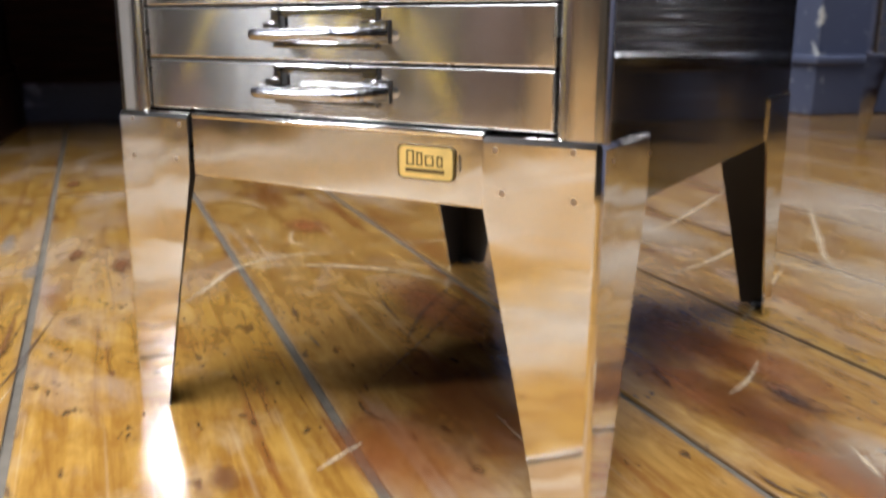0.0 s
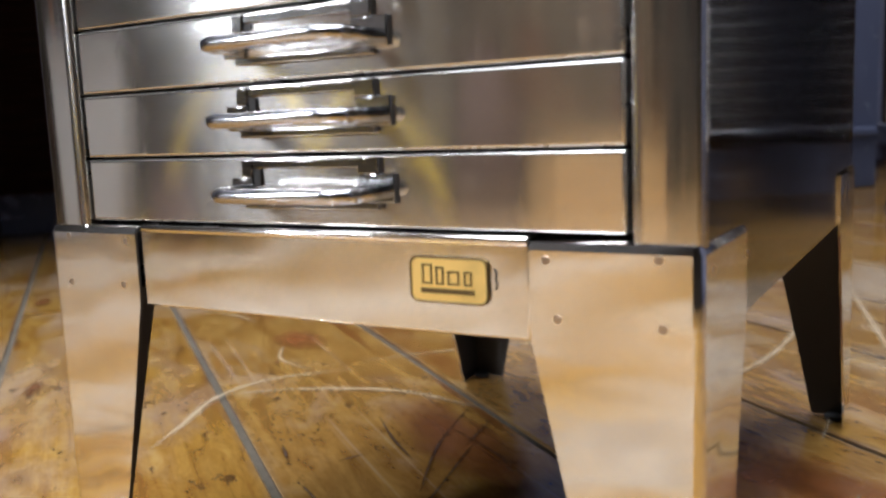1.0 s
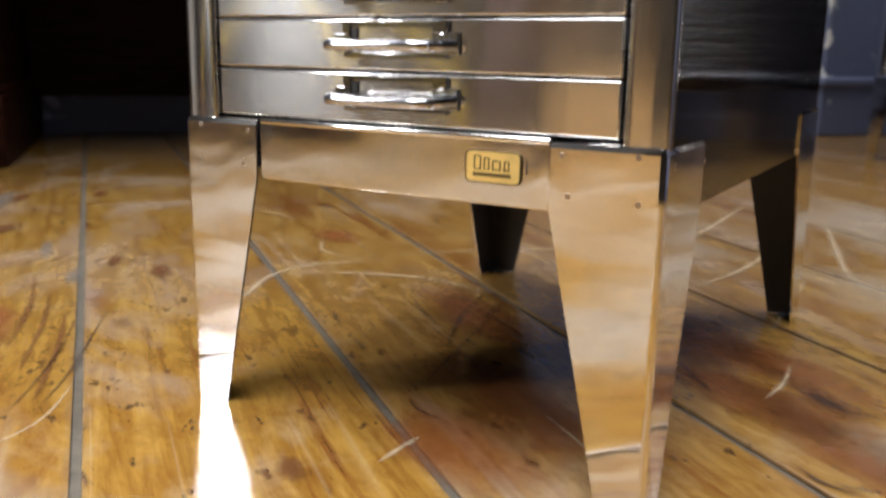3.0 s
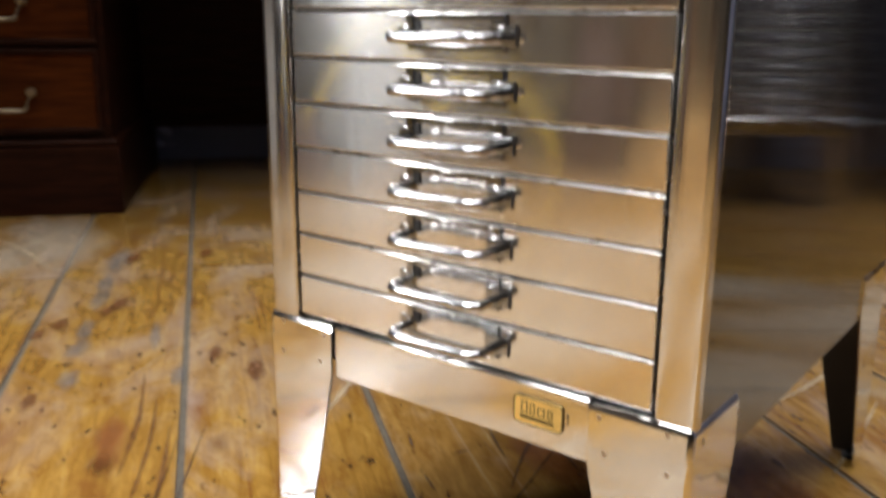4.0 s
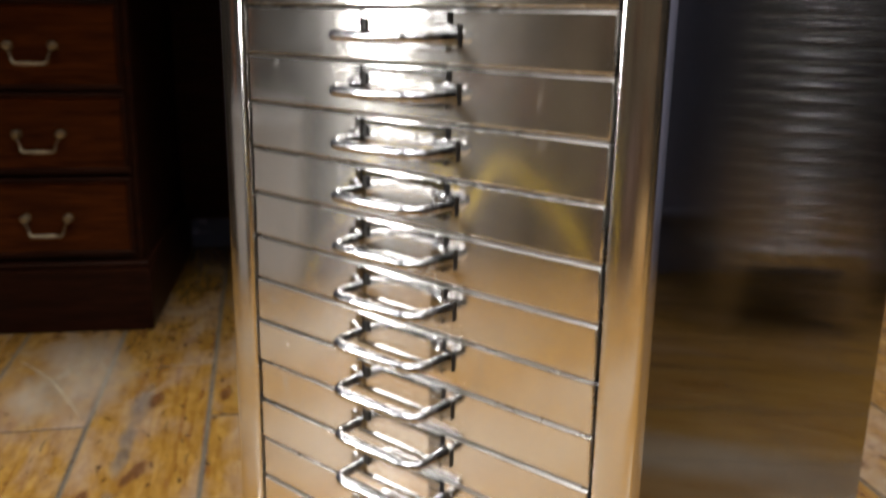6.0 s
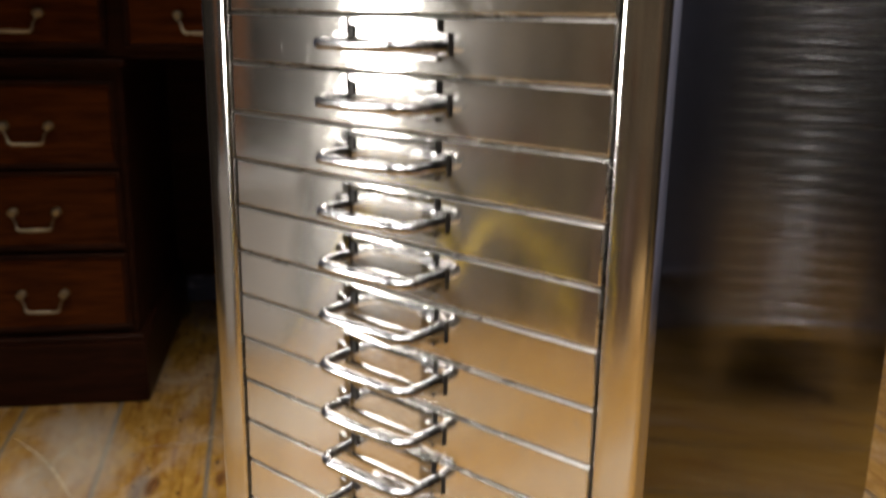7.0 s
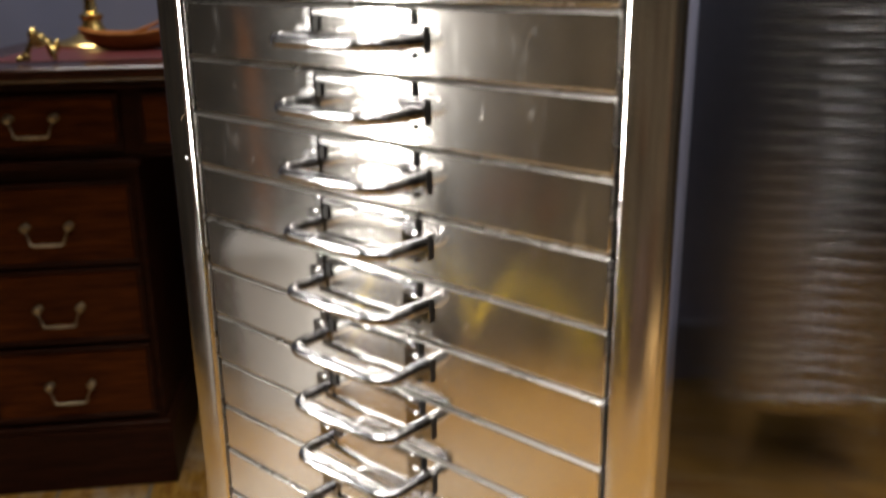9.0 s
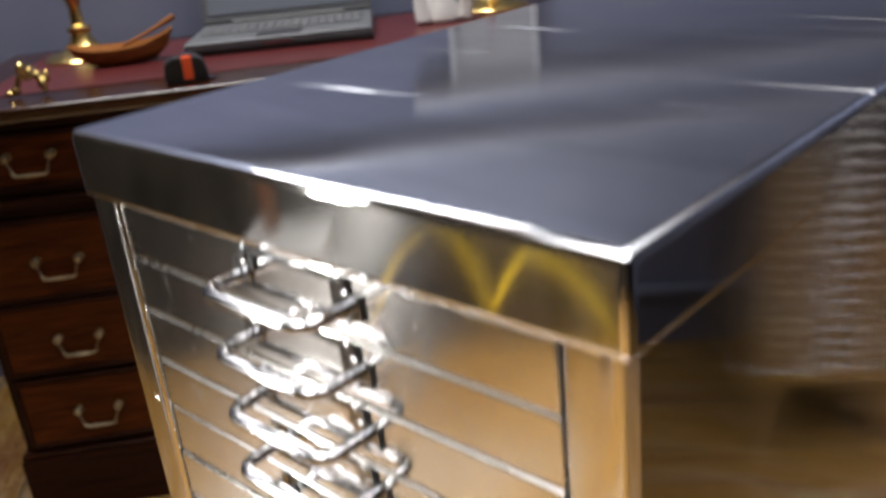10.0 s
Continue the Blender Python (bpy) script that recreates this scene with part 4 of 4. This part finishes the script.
for i in range(3):
    a = radians(120 * i + 90)
    part("stand_leg", tube([(0, -0.30, 0.30), (0.15 * math.cos(a), -0.30 + 0.15 * math.sin(a), 0.12), (0.30 * math.cos(a), -0.30 + 0.30 * math.sin(a), 0.008)], 0.008, 10), BLACK_PLASTIC, softbox)

cable = bmesh.new()
knots = [(-.34, .009), (-.28, .012), (-.23, .09), (-.15, .25), (-.05, .335), (.03, .27), (.075, .15), (.11, .20), (.17, .26), (.25, .205), (.32, .12), (.37, .03), (.41, .010), (.45, .009)]
pts = []
for i in range(len(knots) - 1):
    p0, p1, p2, p3 = (Vector((*knots[min(max(j, 0), len(knots) - 1)], 0)) for j in (i - 1, i, i + 1, i + 2))
    for k in range(6):
        w = k / 6
        p = 0.5 * (2 * p1 + (p2 - p0) * w + (2 * p0 - 5 * p1 + 4 * p2 - p3) * w * w + (3 * p1 - p0 - 3 * p2 + p3) * w ** 3)
        pts.append((0.075 + 0.012 * math.sin(i * 1.3 + w), -p.x, max(p.y, 0.0082)))
tube(pts, 0.0078, 8, cable)
cable = part("cable", cable, YELLOW)
cable.matrix_basis = room @ pose(WALL_FRONT, 0, 0)
tagged(cable, "stiff yellow cable in loose arches along the wall's foot", "cable")

panel = part("plywood_panel", box(-0.36, 0.36, -0.006, 0.006, 0.0, 0.92, 0.002), STAINED_PLY)
panel.matrix_basis = room @ pose(WALL_FRONT + 0.026, -0.40, 0.002, 0, 0, 90) @ pose(0, 0, 0, 1.0, 0, 0)
tagged(panel, "dull brown plywood panel leaning against the wall", "panel")
tub = thing("storage_tub", "pale grey plastic storage tub with a lid on the floor", "storage tub", room @ pose(-1.53, 0.36, 0.001, 0, 0, 90))
part("body", prism([(-0.075, 0), (0.075, 0), (0.088, 0.36), (-0.088, 0.36)], -0.10, 0.10, 0.012), GREY_BOX, tub)
part("lid", box(-0.094, 0.094, -0.112, 0.112, 0.352, 0.380, 0.008, 3), GREY_BOX, tub)
case = thing("cloth_bundle", "small maroon cloth bundle lying against the wall", "cloth", room @ pose(-1.58, 0.215, 0.001, 0, 0, 90))
part("fold", box(-0.045, 0.045, -0.05, 0.05, 0, 0.07, 0.022, 4), MAROON, case)
part("fold", box(-0.036, 0.034, -0.045, 0.04, 0.068, 0.12, 0.02, 4), MAROON, case)

sack = bmesh.new()
rows = []
for k, (w, d, z) in enumerate(((0.085, 0.060, 0.0), (0.105, 0.075, 0.04), (0.108, 0.078, 0.14), (0.100, 0.070, 0.25), (0.082, 0.055, 0.34), (0.050, 0.035, 0.40), (0.040, 0.028, 0.425), (0.058, 0.038, 0.46))):
    rows.append([sack.verts.new(((w + 0.008 * math.sin(3 * a + 1.7 * k)) * math.cos(a), (d + 0.006 * math.sin(5 * a + k)) * math.sin(a), z)) for a in (i * math.tau / 28 for i in range(28))])
for a, b in zip(rows, rows[1:]):
    for i in range(28):
        sack.faces.new((a[i], a[(i + 1) % 28], b[(i + 1) % 28], b[i]))
sack.faces.new(rows[0][::-1])
sack.faces.new(rows[-1])
sack = part("sack", all_round(sack), plain("red_brown_sacking", (0.055, 0.030, 0.021), 0.8, 0.0, 150.0, 0.4, 0.3))
sack.matrix_basis = room @ pose(WALL_FRONT + 0.12, -0.44, 0.001, 0, 0, 80) @ Matrix.Diagonal((0.7, 0.7, 0.8, 1))
tagged(sack, "slumped red-brown cloth sack tied at the neck", "sack")
batten = part("wooden_batten", box(-0.016, 0.016, -0.011, 0.011, 0.0, 0.86, 0.002), mahogany("batten_wood", (0.09, 0.034, 0.012), (0.22, 0.095, 0.035), 0.4))
batten.matrix_basis = room @ pose(WALL_FRONT + 0.075, 0.395, 0.001, 0, 0, 90) @ pose(0, 0, 0, 4.0, 0, 0)
tagged(batten, "orange-brown wooden batten leaning against the umber wall", "batten")
carton = thing("cardboard_box", "small tan cardboard box on the floor by the wall", "box", room @ pose(-1.50, -0.66, 0.001, 0, 0, 84))
CARD = plain("brown_cardboard", (0.42, 0.26, 0.10), 0.7, 0.0, 60.0)
part("carton", box(-0.13, 0.13, -0.09, 0.09, 0.0, 0.125, 0.003), CARD, carton)
part("flap", box(-0.13, -0.002, -0.09, 0.09, 0.1255, 0.129, 0.001), CARD, carton)
part("flap", box(0.002, 0.13, -0.09, 0.09, 0.1255, 0.129, 0.001), CARD, carton)

# ---------------------------------------------------------------- floor boards
floor = part("floor", box(-2.1, 2.55, -2.0, 2.15, -0.06, -0.0032), FILL)
floor.matrix_basis = pose(0, 0, 0, 0, 0, -38)
tagged(floor, "old worn pine floorboards with amber varnish and grey joints", "floor", kind="structure")
rng = random.Random(4)
SEAM, BW = 0.0112, 0.1695


def board_bm(length, width):
    bm = box(0, length, 0, width, -0.0028, 0.0, 0.0010, 2)
    return bm


LENGTHS = {}
for row in range(-12, 12):
    v0 = SEAM + row * BW
    ends = {-1: [-2.08, -0.835, 1.6, 2.53], -3: [-2.08, -0.826, 1.1, 2.53], -2: [-2.08, -1.9, 0.9, 2.53], 0: [-2.08, -1.35, 1.25, 2.53]}.get(row)
    if ends is None:
        cut = rng.uniform(-1.6, -0.2)
        ends = [-2.08, cut, cut + rng.uniform(1.4, 2.2), 2.53]
    for a, b in zip(ends, ends[1:]):
        ln = round(b - a - 0.007, 3)
        if ln not in LENGTHS:
            LENGTHS[ln] = mesh_of(board_bm(ln, BW - 0.0055), "board")
        part("board", LENGTHS[ln], BOARD, floor, at=pose(a + 0.0035, v0 + 0.0028, rng.uniform(-0.0008, 0.0)))

# ---------------------------------------------------------------- wear on the boards, with painted glare and shade


def rimmed(bm, name, inner):
    """A mesh whose attribute 'rim' is 1 within and 0 along its edge."""
    me = bpy.data.meshes.new(name)
    bm.to_mesh(me)
    bm.free()
    layer = me.attributes.new("rim", "FLOAT", "POINT")
    for i, item in enumerate(layer.data):
        item.value = inner[i]
    return me


def stroke(name, points, width, material, lift=0.0006):
    """A long mark: a thin strip along points, tapered at its ends, with a wavering edge."""
    bm, inner = bmesh.new(), []
    pts = [Vector((x, y, 0)) for x, y in points]
    fine = []
    for i in range(len(pts) - 1):
        p0, p1, p2, p3 = pts[max(i - 1, 0)], pts[i], pts[i + 1], pts[min(i + 2, len(pts) - 1)]
        steps = max(4, int((p2 - p1).length / 0.012))
        for k in range(steps):
            w = k / steps
            fine.append(0.5 * (2 * p1 + (p2 - p0) * w + (2 * p0 - 5 * p1 + 4 * p2 - p3) * w * w + (3 * p1 - p0 - 3 * p2 + p3) * w ** 3))
    fine.append(pts[-1])
    rows = []
    for i, p in enumerate(fine):
        way = (fine[min(i + 1, len(fine) - 1)] - fine[max(i - 1, 0)]).normalized()
        side = Vector((-way.y, way.x, 0))
        k = i / (len(fine) - 1)
        half = 0.5 * width * (0.35 + 0.65 * math.sin(math.pi * min(1, max(0.02, k)))) * rng.uniform(0.7, 1.25)
        rows.append([bm.verts.new(p + side * half * j) for j in (-1, 0, 1)])
        inner += [0.0, 0.55 + 0.45 * math.sin(math.pi * k), 0.0]
    for a, b in zip(rows, rows[1:]):
        for j in (0, 1):
            bm.faces.new((a[j], a[j + 1], b[j + 1], b[j]))
    ob = part(name, rimmed(bm, name, inner), material, floor)
    ob.matrix_basis = floor.matrix_basis.inverted() @ pose(0, 0, lift)


def blot(name, x, y, rx, ry, material, lift=0.0007, turn=-38.0):
    bm, inner = bmesh.new(), [1.0]
    centre = bm.verts.new((0, 0, 0))
    phase = rng.uniform(0, 6)
    rings = []
    for f in (0.4, 0.75, 1.0):
        ring = []
        for i in range(28):
            a = i * math.tau / 28
            w = f * (1 + 0.10 * math.sin(2 * a + phase) + 0.08 * math.sin(5 * a + 2 * phase) + 0.06 * math.sin(11 * a))
            ring.append(bm.verts.new((rx * w * math.cos(a), ry * w * math.sin(a), 0)))
            inner.append({0.4: 0.9, 0.75: 0.45, 1.0: 0.0}[f])
        rings.append(ring)
    for i in range(28):
        j = (i + 1) % 28
        bm.faces.new((centre, rings[0][i], rings[0][j]))
        for a, b in zip(rings, rings[1:]):
            bm.faces.new((a[i], b[i], b[j], a[j]))
    ob = part(name, rimmed(bm, name, inner), material, floor)
    ob.matrix_basis = floor.matrix_basis.inverted() @ pose(x, y, lift, 0, 0, turn)


for line in ([(-.256, .138), (-.272, .18), (-.297, .24), (-.29, .297), (-.245, .346)], [(-.299, .243), (-.254, .281), (-.176, .31), (-.096, .299)],
             [(.093, .838), (.128, .674), (.16, .541), (.196, .479)], [(.115, .816), (.161, .767)], [(.045, .426), (.066, .527), (.071, .688)],
             [(-1.02, .219), (-1.055, .318), (-1.11, .419)], [(-1.174, .3), (-1.044, .294), (-.894, .261)],
             [(-.035, .554), (-.02, .664), (-.021, .904)]):
    stroke("scratch", line, 0.011, SCRATCH)
for i in range(34):
    x, y, a, ln = rng.uniform(-1.3, 0.9), rng.uniform(-0.2, 1.3), rng.uniform(0, 6.28), rng.uniform(0.03, 0.16)
    bend = rng.uniform(-0.3, 0.3)
    stroke("scratch", [(x, y), (x + ln * math.cos(a), y + ln * math.sin(a)), (x + 1.9 * ln * math.cos(a + bend), y + 1.9 * ln * math.sin(a + bend))], rng.uniform(0.0025, 0.007), SCRATCH, 0.0005)
for line in ([(-.327, .08), (-.287, .035), (-.235, -.024), (-.197, -.075)], [(-.327, .05), (-.279, .002), (-.232, -.054), (-.21, -.085)]):
    stroke("crack", line, 0.0028, CRACK)
for line in ([(-.103, .293), (-.085, .22), (-.057, .152)], [(-.067, .239), (-.050, .16), (-.034, .087)], [(-.093, .252), (-.05, .226), (-.015, .198)], [(-.078, .283), (-.068, .226)], [(-.152, .252), (-.12, .22), (-.088, .193)],
             [(-.180, .180), (-.157, .158)], [(-.125, .132), (-.101, .117)], [(-.128, .172), (-.120, .188)], [(.095, .210), (.125, .170)]):
    stroke("crack", line, 0.0036, CRACK)
for line in ([(-.309, -.019), (-.39, .056), (-.475, .121)], [(-.267, -.037), (-.34, .032), (-.41, .089)], [(-.211, -.067), (-.28, .0), (-.353, .062)]):
    stroke("stain", line, 0.007, STAIN)
for line in ([(.13, .323), (.128, .41), (.125, .505)], [(.156, .181), (.16, .21), (.158, .248)], [(.226, .145), (.236, .13), (.245, .114)], [(.006, -.022), (.006, .0), (.007, .015)]):
    stroke("scratch", line, 0.006, SCRATCH)
for i in range(60):
    x, y, a, ln = rng.uniform(-1.2, 0.7), rng.uniform(-0.15, 1.1), radians(-38 + rng.uniform(-25, 25)), rng.uniform(0.008, 0.03)
    stroke("crack", [(x, y), (x + ln * math.cos(a), y + ln * math.sin(a)), (x + 2 * ln * math.cos(a + 0.2), y + 2 * ln * math.sin(a + 0.2))], rng.uniform(0.002, 0.0045), CRACK, 0.0005)
for x, y, r in ((-.393, .194, .020), (.188, .196, .022), (-.686, .231, .02), (-.027, -.052, .012), (-.673, .145, .016), (-.673, .206, .014), (-.801, .454, .02), (-.66, .11, .014),
                (-.498, .012, .014), (-.461, .198, .015), (-.859, .369, .022)):
    blot("stain", x, y, r * 1.6, r * 0.65, STAIN)
# Red stains; the blot at .100, .270 also paints shade under the cabinet.
for x, y, rx, ry in ((.142, .182, .085, .035), (.208, .134, .11, .035), (.100, .270, .09, .04), (.154, .246, .08, .03), (.032, .085, .09, .04), (.03, .02, .07, .04), (-.357, .416, .05, .025), (-.08, .235, .10, .035), (-.37, .015, .06, .015)):
    blot("red_stain", x, y, rx, ry, RED_STAIN_AND_SHADE, 0.0004)
for x, y, rx, ry in ((-.77, .265, .075, .013), (-.72, .225, .05, .012), (-.63, .150, .045, .012), (-.585, .115, .03, .016), (-.515, .062, .03, .014), (-.86, .345, .08, .02), (-.555, .19, .05, .008), (-.44, .135, .03, .010)):
    blot("worn_patch", x, y, rx, ry, GREY_WORN, 0.0005)
blot("gouge", .189, .193, .018, .006, CRACK, 0.0008)
for i in range(70):
    x, y = rng.uniform(-1.2, 0.7), rng.uniform(-0.15, 1.2)
    blot("stain", x, y, rng.uniform(0.003, 0.010), rng.uniform(0.002, 0.004), STAIN, 0.0006)
# The eight patches at negative y are painted glare for the steel to mirror.
for x, y, rx, ry in ((.30, .45, .26, .10), (.20, .80, .30, .12), (-1.05, .36, .20, .09), (-1.0, .25, .10, .05), (.45, .75, .22, .09), (-.08, .62, .16, .06), (.26, .12, .08, .04), (-.05, -.22, .24, .10), (-.25, -.38, .30, .14), (.12, -.42, .26, .12),
                      (-.45, -.55, .40, .18), (-.85, -.75, .45, .18), (-.30, -.95, .35, .15), (-.95, -.25, .35, .14), (.10, -.70, .30, .14)):
    blot("worn_patch", x, y, rx, ry, SCUFF_AND_GLARE, 0.0004, rng.uniform(-60, -10))
